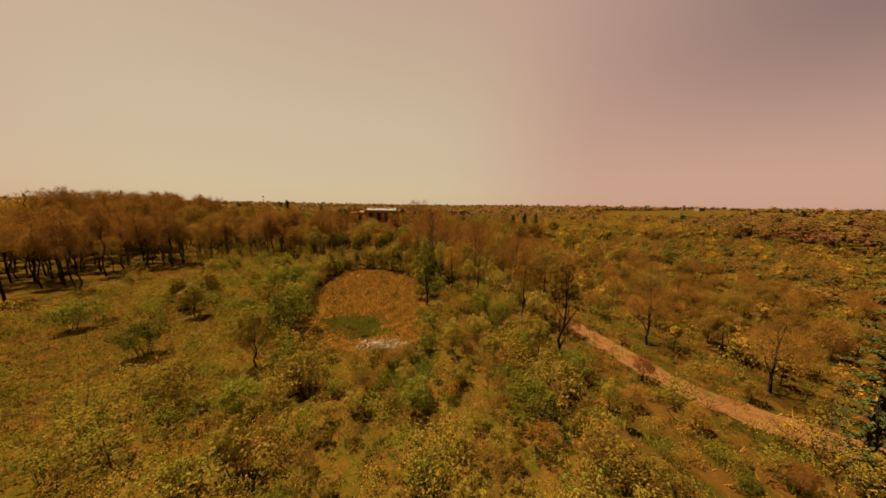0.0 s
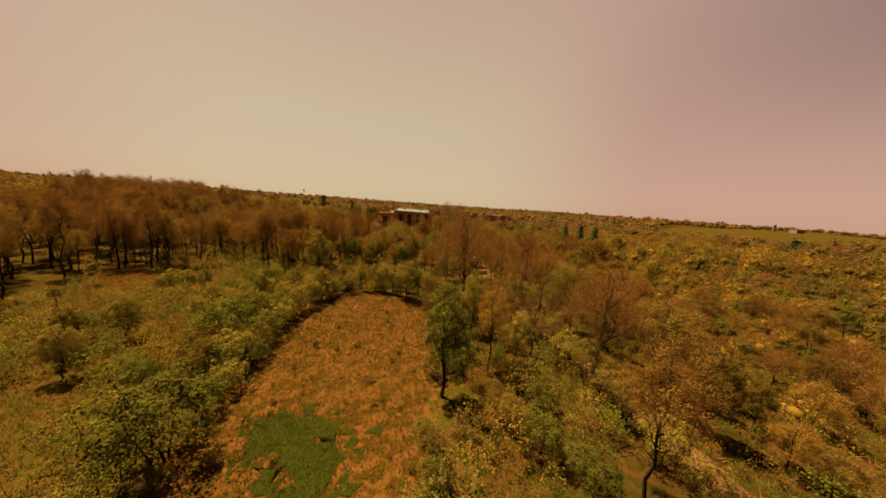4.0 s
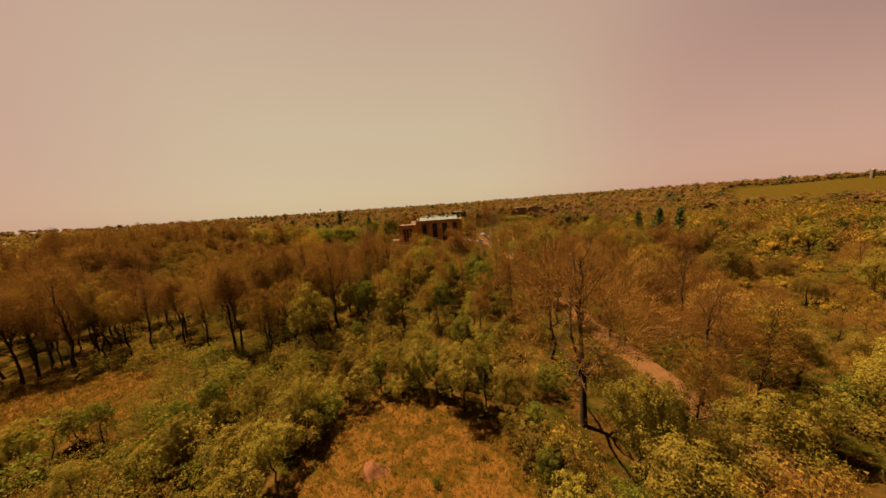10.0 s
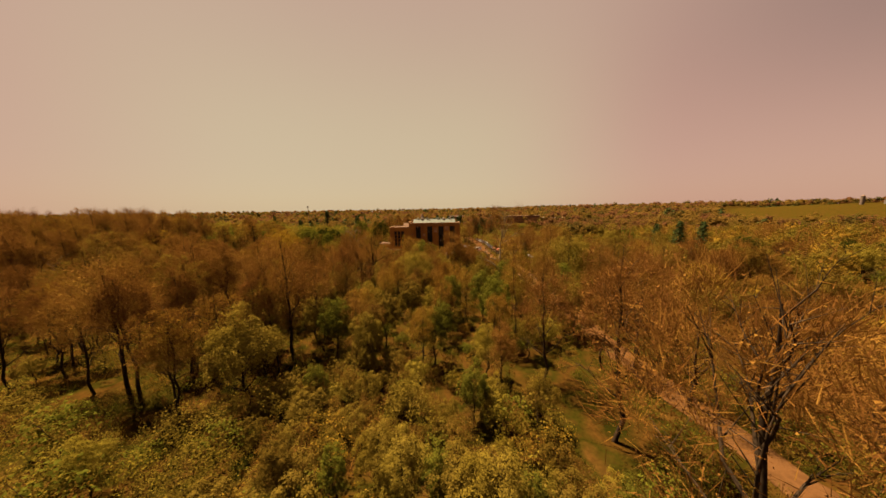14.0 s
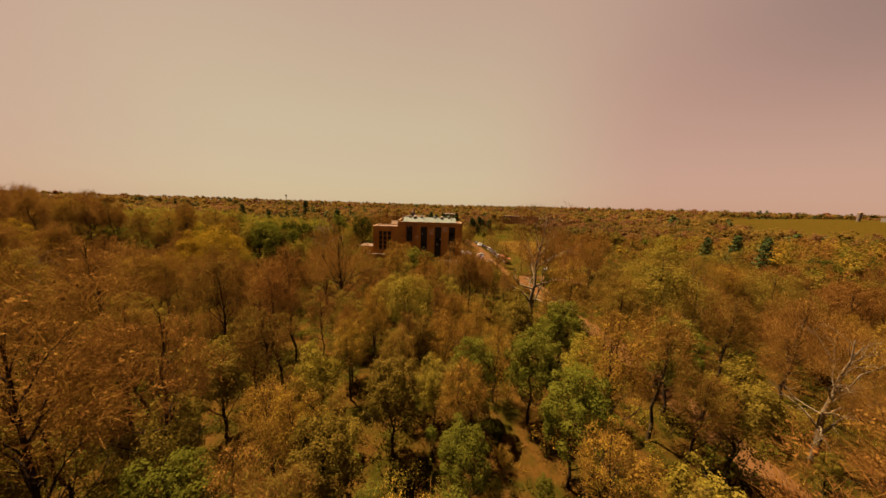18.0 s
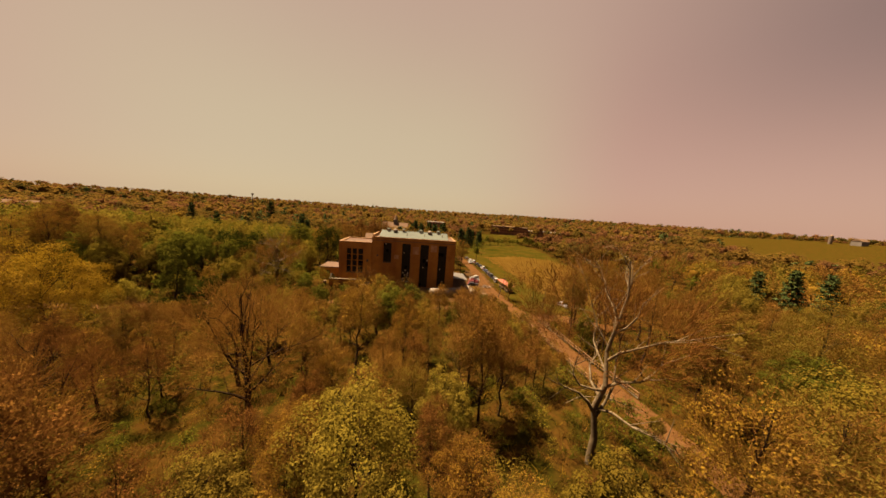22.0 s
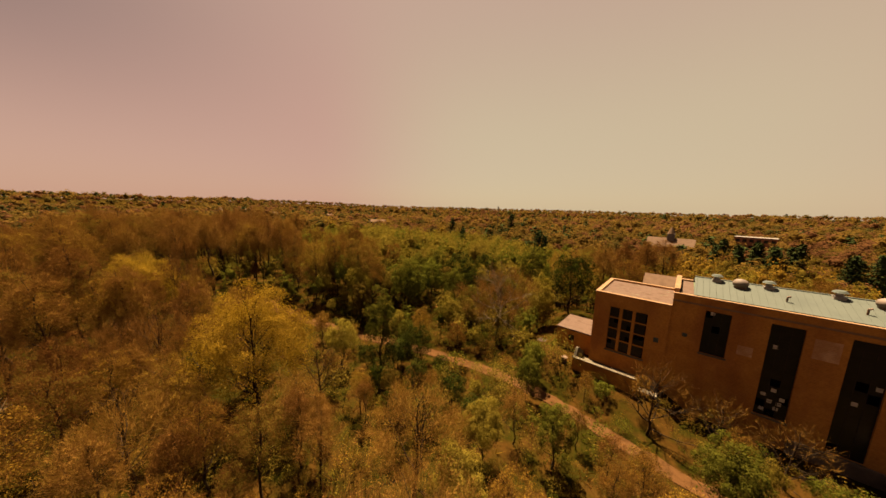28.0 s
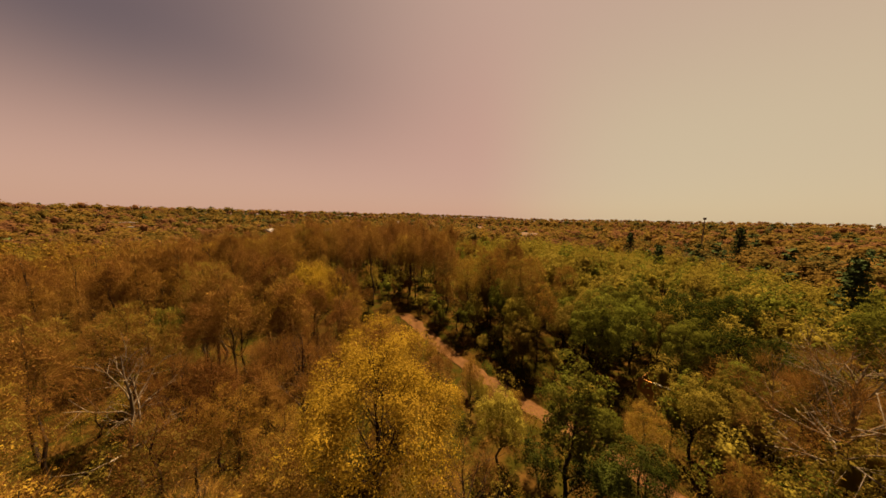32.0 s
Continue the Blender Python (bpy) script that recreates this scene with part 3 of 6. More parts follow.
def crown_core(rng, hub, half, rings=4, sides=8, share=0.82):
    """A dense, uneven inner mass of a distant crown."""
    v, t = [hub + np.array([0, 0, half[2] * share])], []
    for i in range(1, rings + 1):
        f = math.pi * 0.72 * i / rings
        for k in range(sides):
            a = (k + 0.5 * (i % 2)) * math.tau / sides
            q = share * rng.uniform(0.78, 1.12)
            v.append(hub + half * q * np.array([math.sin(f) * math.cos(a), math.sin(f) * math.sin(a), math.cos(f)]))
    for k in range(sides):
        t.append((0, 1 + k, 1 + (k + 1) % sides))
        for i in range(rings - 1):
            p, q = 1 + i * sides + k, 1 + i * sides + (k + 1) % sides
            t += [(p, p + sides, q + sides), (p, q + sides, q)]
    return np.array(v), np.array(t)


def needles_mesh(rng, anchors, each, spread, size):
    n = len(anchors) * each
    pos = np.repeat(anchors, each, 0) + rng.normal(0, spread, (n, 3)) * (1, 1, 0.6)
    return blades(rng, pos, pos * (1, 1, 0) + rng.normal(0, 0.8, (n, 3)) + (0, 0, 0.8), size)


def joined(*pairs):
    """Corners and triangles of several pieces in one."""
    vs, ts, off = [], [], 0
    for v, t in pairs:
        vs.append(v)
        ts.append(t + off)
        off += len(v)
    return np.concatenate(vs), np.concatenate(ts)


class Shape:
    """Meshes of one grown shape."""


class Kind(Shape):
    """A grown tree shape: trunk mesh, crown mesh, and their light versions for the far woods."""

    def __init__(self, seed, height, bark, crown, bare=0.4, limbs=15, reach=0.27, rise=25, subs=4, stems=1, twig=0, leaf=0, size=0.32, twig_mat=None, girth=0.016, twig_len=0.9, twig_w=0.05, wide=0.36, lumps=26, fill=300, crook=0.17):
        rng = np.random.default_rng(seed)
        segs, fine, an, wy = skeleton_of(rng, height, bare, limbs, reach, rise, subs, stems=stems, girth=girth, crook=crook)
        self.height = height
        v, t = joined(limbs_mesh(segs, 4), limbs_mesh(fine, 3))
        self.trunk = mesh_from("trunk", v.tolist(), t.tolist(), [bark], smooth=True)
        mats = [crown] + ([twig_mat] if twig_mat else [])
        lobes = crown_lobes(rng, height, bare, wide, lumps)
        c, d, r, hub, half = lobes
        pieces, mi = [], []
        if leaf:
            p, e = lobe_shell(rng, lobes, leaf, 0.72, 1.12)
            pieces.append(blades(rng, p, e + rng.normal(0, 0.3, e.shape), size))
            q = rng.integers(0, len(an), fill)
            pieces.append(blades(rng, an[q] * (0.9, 0.9, 0.97) + rng.normal(0, 0.05 * height, (fill, 3)) * (1, 1, 0.6), rng.normal(0, 0.6, (fill, 3)) + (0, 0, 0.8), size * 1.3))
            mi.append(np.zeros(len(pieces[0][1]) + fill, int))
        if twig:
            p, e = lobe_shell(rng, lobes, twig, 0.15, 0.95)
            w = 0.75 * e + 0.35 * np.repeat(d, twig, 0) + (0, 0, 0.3)
            pieces.append(twigs_mesh(rng, np.concatenate([p, an]), np.concatenate([w, wy]), 1, twig_len, twig_w))
            mi.append(np.full(len(pieces[-1][1]), len(mats) - 1))
        v, t = joined(*pieces)
        self.crown = mesh_from("crown", v.tolist(), t.tolist(), mats, np.concatenate(mi))
        # lighter versions for the joined woods
        lv, lt = limbs_mesh(segs[:7] + [g for g in segs[7:] if g[2] > 0.06][:5], 3)
        few = tuple(x[::2] for x in lobes[:3]) + (hub, half)
        low = height < 7
        if low:
            p, e = lobe_shell(rng, lobes, 14, 0.4, 1.3)
            light = [blades(rng, p, e + rng.normal(0, 0.5, e.shape), height * wide * 0.105)]
        elif leaf and crown is not M_TWIG:
            p, e = lobe_shell(rng, few, 17, 0.7, 1.2)
            light = [blades(rng, p, e + rng.normal(0, 0.6, e.shape), half[0] * 0.135), crown_core(rng, hub, half, 3, 7, 0.4)]
        else:
            p, e = lobe_shell(rng, few, 30, 0.2, 1.1)
            light = [twigs_mesh(rng, p[::3], e[::3] + (0, 0, 0.4), 1, twig_len * 0.9, twig_w * 2.5), blades(rng, p, e + rng.normal(0, 0.8, e.shape), 0.42)]
        self.mid = (lv, lt, *joined(*light))
        p, e = lobe_shell(rng, few, 15, 0.45, 1.2)
        out = e + (0, 0, 0.5) + rng.normal(0, 0.35, e.shape)
        self.far = (*limbs_mesh(segs[:7:3], 3), *joined(blades(rng, p, out, half[0] * 0.19), crown_core(rng, hub, half, 3, 7, 0.46)))
        self.farther = (np.zeros((0, 3)), np.zeros((0, 3), int), *joined(blades(rng, p[::6], out[::6], half[0] * 0.42), crown_core(rng, hub, half, 2, 6, 0.62)))
        self.bark, self.mat = bark, crown


BARE = [Kind(s, 20, M_BARK, M_TWIG, bare=b, limbs=18, reach=r, rise=rs, twig=105, leaf=55, size=0.2, fill=60, twig_len=1.2, twig_w=0.036, girth=0.013, wide=w, lumps=34) for s, b, r, rs, w in ((1, 0.3, 0.2, 48, 0.2), (2, 0.34, 0.17, 54, 0.17), (3, 0.24, 0.24, 44, 0.24), (4, 0.38, 0.16, 54, 0.16))]
BUD = [Kind(s, 18, M_BARK, m, bare=b, limbs=17, reach=r, rise=rs, twig=90, leaf=110, size=0.165, fill=150, twig_mat=M_TWIG, twig_w=0.034, girth=0.013, wide=w, lumps=40) for s, b, r, rs, m, w in ((5, 0.26, 0.24, 42, M_TWIG2, 0.23), (6, 0.3, 0.2, 46, M_LEAF3, 0.2), (7, 0.22, 0.26, 38, M_TWIG2, 0.25))]
LEAFY = [Kind(s, 14, M_BARK, m, bare=0.16, limbs=17, reach=r, rise=36, leaf=210, size=0.195, wide=w, lumps=58, fill=700) for s, r, m, w in ((11, 0.27, M_LEAF, 0.28), (12, 0.24, M_LEAF3, 0.25), (13, 0.3, M_LEAF, 0.31), (14, 0.26, M_LEAF2, 0.27))]
ROUND = [Kind(20, 16, M_BARK, M_LEAF, bare=0.14, limbs=18, reach=0.34, rise=30, leaf=230, size=0.19, wide=0.38, lumps=70, fill=1000)]
DENSE = [Kind(26, 15, M_BARK, M_LEAF4, bare=0.04, limbs=17, reach=0.32, rise=32, leaf=230, size=0.2, wide=0.36, lumps=64, fill=1200), Kind(27, 8, M_BARK, M_LEAF4, bare=0.04, limbs=12, reach=0.4, rise=34, stems=3, leaf=170, size=0.19, wide=0.44, lumps=36, fill=700)]
POPLAR = [Kind(19, 16, M_BARK, M_LEAF2, bare=0.08, limbs=18, reach=0.18, rise=48, leaf=150, size=0.23, wide=0.19, lumps=40, fill=400)]
WIDE = [Kind(s, 10, M_BARK, m, bare=0.12, limbs=14, reach=0.46, rise=22, twig=140, leaf=lf, size=0.19, fill=200, twig_mat=M_TWIG, twig_w=0.03, girth=0.02, wide=0.42, lumps=40) for s, m, lf in ((15, M_TWIG2, 120), (16, M_LEAF3, 170), (17, M_LEAF, 170), (18, M_TWIG, 60))]
BUSH = [Kind(s, 5, M_BARK, m, bare=0.02, limbs=9, reach=r, rise=30, stems=3, leaf=150, size=0.17, girth=0.02, wide=r + 0.1, lumps=24, fill=300) for s, r, m in ((21, 0.44, M_LEAF), (22, 0.40, M_LEAF3), (23, 0.46, M_LEAF2), (24, 0.38, M_LEAF3))]
BRUSH = [Kind(s, 5, M_BARK, m, bare=0.06, limbs=9, reach=0.36, rise=42, stems=3, twig=40, leaf=40, size=0.17, fill=80, girth=0.012, twig_mat=M_TWIG, twig_len=0.6, twig_w=0.03, wide=0.4, lumps=20) for s, m in ((31, M_LEAF3), (32, M_TWIG2), (33, M_LEAF))]
PALE = [Kind(s, 20, M_PALE, M_TWIG, bare=0.2, limbs=18, reach=0.4, rise=30, twig=tw, twig_len=1.2, twig_w=0.03, girth=0.022, wide=0.46, lumps=30, crook=0.26) for s, tw in ((41, 260), (42, 120))]
BROAD = [Kind(s, 17, M_BARK, M_TWIG, bare=0.2, limbs=18, reach=0.44, rise=32, twig=210, leaf=60, size=0.11, fill=80, twig_len=1.0, twig_w=0.035, girth=0.022, wide=0.46, lumps=34) for s in (45, 46)]
BIGWIDE = [Kind(48, 16, M_BARK, M_LEAF3, bare=0.14, limbs=16, reach=0.42, rise=24, twig=90, leaf=380, size=0.175, twig_mat=M_TWIG, twig_w=0.03, girth=0.02, wide=0.46, lumps=40)]
SPREAD = [Kind(44, 16, M_PALE, M_TWIG, bare=0.16, limbs=26, reach=0.64, rise=24, subs=8, twig=230, twig_len=1.2, twig_w=0.028, girth=0.024, wide=0.66, lumps=50, crook=0.34)]
TANGLE = [Kind(47, 14, M_BARK, M_TWIG, bare=0.12, limbs=20, reach=0.5, rise=22, twig=30, twig_len=0.9, twig_w=0.04, girth=0.02, wide=0.48, lumps=24)]
DARKBARE = [Kind(43, 20, M_BARK, M_TWIG, bare=0.2, limbs=15, reach=0.26, rise=50, twig=20, twig_len=1.1, girth=0.02, wide=0.24, lumps=20)]
GOLDEN = [Kind(51, 18, M_BARK, M_GOLD, bare=0.1, limbs=24, reach=0.42, rise=32, leaf=520, size=0.15, wide=0.48, lumps=80, fill=2500)]


def conifer(seed, height, width=0.24, boughs=70, leaf=0.5):
    rng = np.random.default_rng(seed)
    segs = [(np.array([0, 0, height * k / 6]), np.array([0, 0, height * (k + 1) / 6]), height * 0.016 * (1 - k / 6.2), height * 0.016 * (1 - (k + 1) / 6.2)) for k in range(6)]
    an, wy, fine = [], [], []
    for i in range(boughs):
        f = 0.08 + 0.9 * i / boughs
        az = i * 2.4
        ln = height * width * (1 - f) ** 0.8 * rng.uniform(0.75, 1.15) + 0.3
        w = np.array([math.cos(az), math.sin(az), -0.12 + 0.3 * f])
        p = np.array([0, 0, height * f])
        fine.append((p, p + w * ln, 0.05, 0.015))
        for u in np.linspace(0.25, 1, 5):
            an.append(p + w * ln * u)
            wy.append(w)
    k = Shape()
    v1, t1 = limbs_mesh(segs, 6)
    v2, t2 = limbs_mesh(fine, 3)
    k.height = height
    k.trunk = mesh_from("trunk", np.concatenate([v1, v2]).tolist(), np.concatenate([t1, t2 + len(v1)]).tolist(), [M_BARK], smooth=True)
    v, t = needles_mesh(rng, np.array(an), 6, leaf * 0.5, leaf)
    k.crown = mesh_from("crown", v.tolist(), t.tolist(), [M_NEEDLE])
    cv, ct = needles_mesh(rng, np.array(an)[::4], 1, 0.4, 1.5)
    lv, lt = limbs_mesh(segs, 3)
    k.mid = k.far = k.farther = (lv, lt, cv, ct)
    k.bark, k.mat = M_BARK, M_NEEDLE
    return k


CONIFER = [conifer(61, 15), conifer(62, 13)]
SLIM = conifer(63, 30, 0.11, 150, 0.32)
LABELS = {
    "bare_tree": "tall bare grey-brown tree with a haze of twigs",
    "budding_tree": "tall tree with brown twigs just budding yellow-green",
    "leafy_tree": "young-leaved yellow-green broadleaf tree in scrubland",
    "spreading_tree": "low wide-crowned tree with brown twigs and new leaves",
    "shrub": "dense leafy shrub in spring green among dry grass",
    "brush": "thin twiggy brown shrub with sparse new leaves",
}


def tree(name, kind, x, y, height, turn, label, group="", lean=0.0):
    s = height / kind.height
    root = thing(name, label, "shrub" if name in ("shrub", "brush") else "tree", pose(x, y, float(ground_z(x, y)) - 0.05, lean, lean * 0.6, turn) @ Matrix.Diagonal((s, s, s, 1)), group)
    for nm, me in (("trunk", kind.trunk), ("crown", kind.crown)):
        ob = new(nm, me)
        ob.parent = root
    return root


# single trees that stand out, by place
SINGLE = [
    ("bare_tree", DARKBARE[0], 19, 40, 19, 20, "tall dark-limbed bare tree beside the dirt road"),
    ("pale_tree", PALE[0], -18.3, 180, 29, 20, "white-limbed bare sycamore beside the dirt road"),
    ("pale_tree", SPREAD[0], -103.5, 236.2, 18, 40, "spreading white-limbed bare sycamore by the lane"),
    ("pale_tree", PALE[1], -114, 156, 18, 110, "bare tree with pale forked limbs"),
    ("pale_tree", PALE[0], 10, 152.5, 17, 300, "leaning pale-barked bare tree"),
    ("golden_tree", GOLDEN[0], -107.2, 184.4, 20.5, 0, "broad golden-yellow leafy maple"),
    ("conifer", CONIFER[0], 82.6, 244, 20.5, 0, "dark pointed conifer at the field edge"),
    ("conifer", CONIFER[1], 73, 245, 20.5, 70, "dark conifer beside another at the field edge"),
    ("conifer", CONIFER[0], 63, 246, 19, 30, "small dark conifer at the field edge"),
]
for nm, kind, x, y, h, turn, label in SINGLE:
    tree(nm, kind, x, y, h, turn, label)

HERO_KINDS = {
    "DB": (BUSH[2], "shrub", "dark green dense shrub at the edge of the clearing"),
    "BUSHY": (BUSH[0], "shrub", "rounded yellow-green leafy shrub"),
    "LEAF": (LEAFY[2], "leafy_tree", "bushy yellow-green young-leaved tree"),
    "GREEN": (LEAFY[3], "leafy_tree", "fuller mid-green leafy tree"),
    "WB": (BROAD[1], "spreading_tree", "broad brown bare-twigged spreading tree by the road"),
    "WO": (BIGWIDE[0], "spreading_tree", "broad olive spreading tree"),
    "BUD": (BUD[0], "budding_tree", "tall budding tree with orange-brown twigs"),
    "BARE": (BARE[2], "bare_tree", "tall bare brown tree with a rounded twiggy crown"),
    "PALEB": (PALE[1], "pale_tree", "broad bare tree with pale limbs"),
    "GOLD": (GOLDEN[0], "golden_tree", "rounded golden-yellow leafy tree"),
    "TANGLE": (TANGLE[0], "bare_tree", "tangled bare dark-limbed tree with pale twigs"),
    "BROAD": (BROAD[0], "bare_tree", "broad brown bare tree with dark spreading limbs"),
    "BROAD2": (BROAD[1], "bare_tree", "wide orange-brown twiggy tree with dark limbs"),
    "RND": (ROUND[0], "leafy_tree", "rounded bright yellow-green leafy tree"),
    "DGR": (DENSE[0], "leafy_tree", "dense dark green rounded tree beside the building"),
    "POP": (POPLAR[0], "leafy_tree", "tall slim mid-green leafy tree at the clearing edge"),
    "DG": (DENSE[0], "leafy_tree", "dense dark green broadleaf tree"),
    "DS": (DENSE[1], "shrub", "tall dark green leafy shrub beside the lane"),
}
HEROES = [
    ("DB", -35, 67, 5), ("BUSHY", -37, 70, 5.5), ("DB", -38.5, 74, 6), ("BUSHY", -40, 78, 6), ("DB", -40.5, 82, 5.5), ("BUSHY", -41, 86, 6.5), ("LEAF", -40.5, 90, 8), ("BUSHY", -40, 94, 6), ("DB", -39.5, 98, 5.5),
    ("BUSHY", -37, 103, 6), ("POP", -34.5, 106, 8), ("LEAF", -31, 108, 8.5), ("POP", -25, 107, 8.5), ("LEAF", -22.5, 106, 9.5), ("POP", -17, 105.5, 9), ("LEAF", -14, 103.5, 8.5), ("BUSHY", -11, 99, 5), ("BUSHY", -8, 92, 4.5), ("DB", -6.5, 86, 5), ("BUSHY", -5, 80, 6), ("LEAF", -3.5, 75, 8),
    ("BUSHY", -33, 61, 4.5), ("DB", -32, 57, 5), ("BUSHY", -44, 66, 6), ("LEAF", -47, 80, 7.5), ("BUSHY", -46, 90, 6), ("LEAF", -50, 97, 8), ("BUSHY", -55, 88, 5.5), ("DB", -49, 72, 5.5),
    ("DB", -50, 42, 7), ("DB", -30, 51, 10), ("LEAF", -29, 39, 10), ("LEAF", -56, 58, 8), ("DB", -73, 50, 6), ("WB", 39, 48, 12), ("WB", 47, 35, 11),
    ("BUSHY", 23.5, 57, 5), ("BUSHY", 22.5, 62, 6), ("LEAF", 21, 66.5, 8), ("BUSHY", 20, 71, 6.5), ("LEAF", 18.5, 75.5, 8), ("BUSHY", 17, 80, 6.5), ("LEAF", 16, 85, 8), ("BUSHY", 13.5, 90, 6), ("BUSHY", 9.5, 101, 5), ("BUSHY", 8.5, 107, 4.5), ("DB", 20, 37, 5), ("DB", 14, 44, 5), ("BUSHY", 7, 49, 5), ("DB", 8.5, 60, 5.5), ("DB", -44, 58.5, 5), ("BUSHY", -60, 61, 5), ("DB", -66, 66, 5.5), ("BUSHY", -20, 34, 5), ("DB", -24, 29, 5), ("BUSHY", -33, 30, 6), ("DB", -3, 30, 4.5), ("DB", 11, 29, 6), ("LEAF", 2, 42, 7), ("BUSHY", 39, 20, 5), ("BUD", 18, 57, 17), ("RND", 21.6, 94, 18), ("BROAD2", 21.4, 79, 19), ("BUD", 17.7, 107, 18), ("BUD", 3.7, 85.3, 15), ("BARE", -5.2, 120, 26), ("GREEN", -22.8, 152, 14), ("RND", 0.9, 170, 21.5), ("GREEN", 7.3, 182, 17), ("POP", -3.9, 66.3, 17.5), ("TANGLE", 11, 82, 13), ("GREEN", 95, 112, 10),
    ("LEAF", -38, 62, 7), ("BUSHY", -37, 65, 6.5), ("LEAF", -7, 78, 7), ("BROAD2", 13.5, 110, 17), ("LEAF", -0.2, 96.5, 13), ("BARE", -1, 136, 20), ("BUD", 8, 102, 14),
    ("LEAF", -20, 104, 11.5), ("BARE", -69, 161, 18.5), ("LEAF", -81, 150, 13), ("BUD", -31.7, 159.5, 11), ("LEAF", -36, 192, 11.5), ("GREEN", -113, 264, 22), ("GREEN", -124, 221, 19), ("BARE", -83, 126, 17), ("BARE", -83, 115, 18), ("BARE", -12, 130, 20), ("LEAF", -28, 107, 9), ("DB", -43, 78, 8), ("DB", -44, 71, 9), ("LEAF", -53, 74, 7), ("LEAF", -41, 96, 9), ("LEAF", 1, 90, 10),
    ("LEAF", 2, 98, 11), ("LEAF", 20, 103, 9), ("LEAF", 43, 151, 17), ("BROAD", -3.6, 104, 25.5), ("LEAF", -21, 129, 10), ("GREEN", -20, 144, 14), ("BUD", 7, 142, 19),
    ("GREEN", -17, 161, 15), ("WO", 23, 195, 17), ("LEAF", 32, 220, 20), ("LEAF", -50, 146, 11), ("WO", 35, 187, 16),
    ("LEAF", -43, 182, 9), ("BROAD", -63.5, 177.5, 21), ("BUD", -55, 192, 18.5), ("BUD", -43, 199, 13), ("BARE", -28, 204, 10), ("GOLD", -145, 165.5, 17), ("LEAF", -58, 205, 11),
    ("LEAF", -76, 199, 11), ("DGR", -96.5, 259, 19), ("DS", -100.8, 201.8, 6.5), ("DS", -105, 207.5, 8), ("DS", -98.5, 208.5, 5.5), ("DS", -94, 202, 5.5), ("DS", -90, 205, 5.5), ("DS", -91.5, 211, 6), ("DS", -109, 203, 6), ("DS", -86, 210.5, 5), ("GREEN", -111, 213, 8), ("LEAF", -116.5, 214, 8), ("DS", -99, 214.2, 4.5), ("TANGLE", -96, 206, 6.5), ("GREEN", -121, 236, 15), ("GREEN", -128, 232, 16), ("DG", -112, 247, 13), ("GREEN", -137, 240, 16),
    ("LEAF", -112, 199, 11), ("GREEN", -132, 146, 15), ("BUSHY", -124, 199, 4), ("DG", -130, 246, 17), ("BUD", -121.4, 197.4, 9.5),
    ("TANGLE", -62, 235, 9), ("TANGLE", -56, 235, 9), ("DB", -53, 235, 4), ("BUD", -60, 230, 8), ("TANGLE", -50, 231, 6), ("BUD", -71, 233, 7), ("DB", -76, 232, 3.5),
    ("BUSHY", -34, 227, 3.5), ("BUSHY", -30, 231, 3), ("BARE", -33, 215, 11), ("GREEN", -38, 212, 9), ("LEAF", -46, 213, 9), ("BUD", -67, 212, 9), ("BARE", -80, 213, 9),
    ("PALEB", -148, 142, 14), ("POP", -106.2, 204.6, 18.5), ("BUD", -107, 214.6, 11.7), ("BUD", -100.7, 219.6, 10), ("DG", -134, 262, 15), ("GREEN", -129, 293, 13), ("BROAD", -145, 171, 16),
    ("BUD", -56.5, 207, 16), ("BROAD2", -72, 192, 15), ("GREEN", -60, 221, 12), ("GREEN", -50.7, 217, 11.5), ("TANGLE", -69, 231, 12), ("GREEN", -86.7, 227, 9), ("RND", -44.5, 167, 16.5),
    ("BROAD", -77, 167, 16.5), ("BROAD2", -73, 186, 16), ("BUD", -61, 208, 14), ("WO", 42, 209, 18), ("BARE", 2, 203, 21), ("GREEN", -3.7, 157, 15), ("BUSHY", -10, 141.5, 6.7),
    ("BROAD", -81, 197, 15), ("BROAD2", 23, 132, 18), ("BROAD2", 12, 176, 17), ("BROAD", -120, 172, 16), ("TANGLE", -37, 225.5, 6), ("BUD", -43.4, 220.7, 8), ("TANGLE", -29, 233, 5.5), ("BUD", -50.7, 213.6, 9), ("BROAD", -117.8, 176.9, 15), ("BROAD2", -98.3, 172.8, 14), ("TANGLE", -103, 192.5, 11), ("BUD", -70.3, 199.9, 13), ("BUD", -61.2, 209.1, 11), ("BROAD", -131.4, 136.4, 13), ("BROAD2", -120.5, 156.3, 13), ("BROAD2", -123.1, 167, 14), ("BROAD", -193.3, 79.1, 14), ("BROAD", -228.9, 101.2, 14), ("DG", -117, 241, 15), ("DG", -127.4, 226, 14), ("DG", -140.2, 217.4, 14), ("DG", -120.4, 254.1, 12), ("BROAD2", 8, 128.1, 15), ("BROAD", 4.9, 137.3, 15), ("BROAD", 26.8, 125.9, 13), ("BROAD2", 45.3, 152.4, 15), ("DB", -7.4, 109.6, 5), ("BARE", 17.6, 164.1, 18), ("BROAD", 13.8, 149.6, 14), ("BROAD2", 21, 167.5, 15), ("BUD", 30.4, 192.2, 15), ("LEAF", -13.7, 136.8, 9),
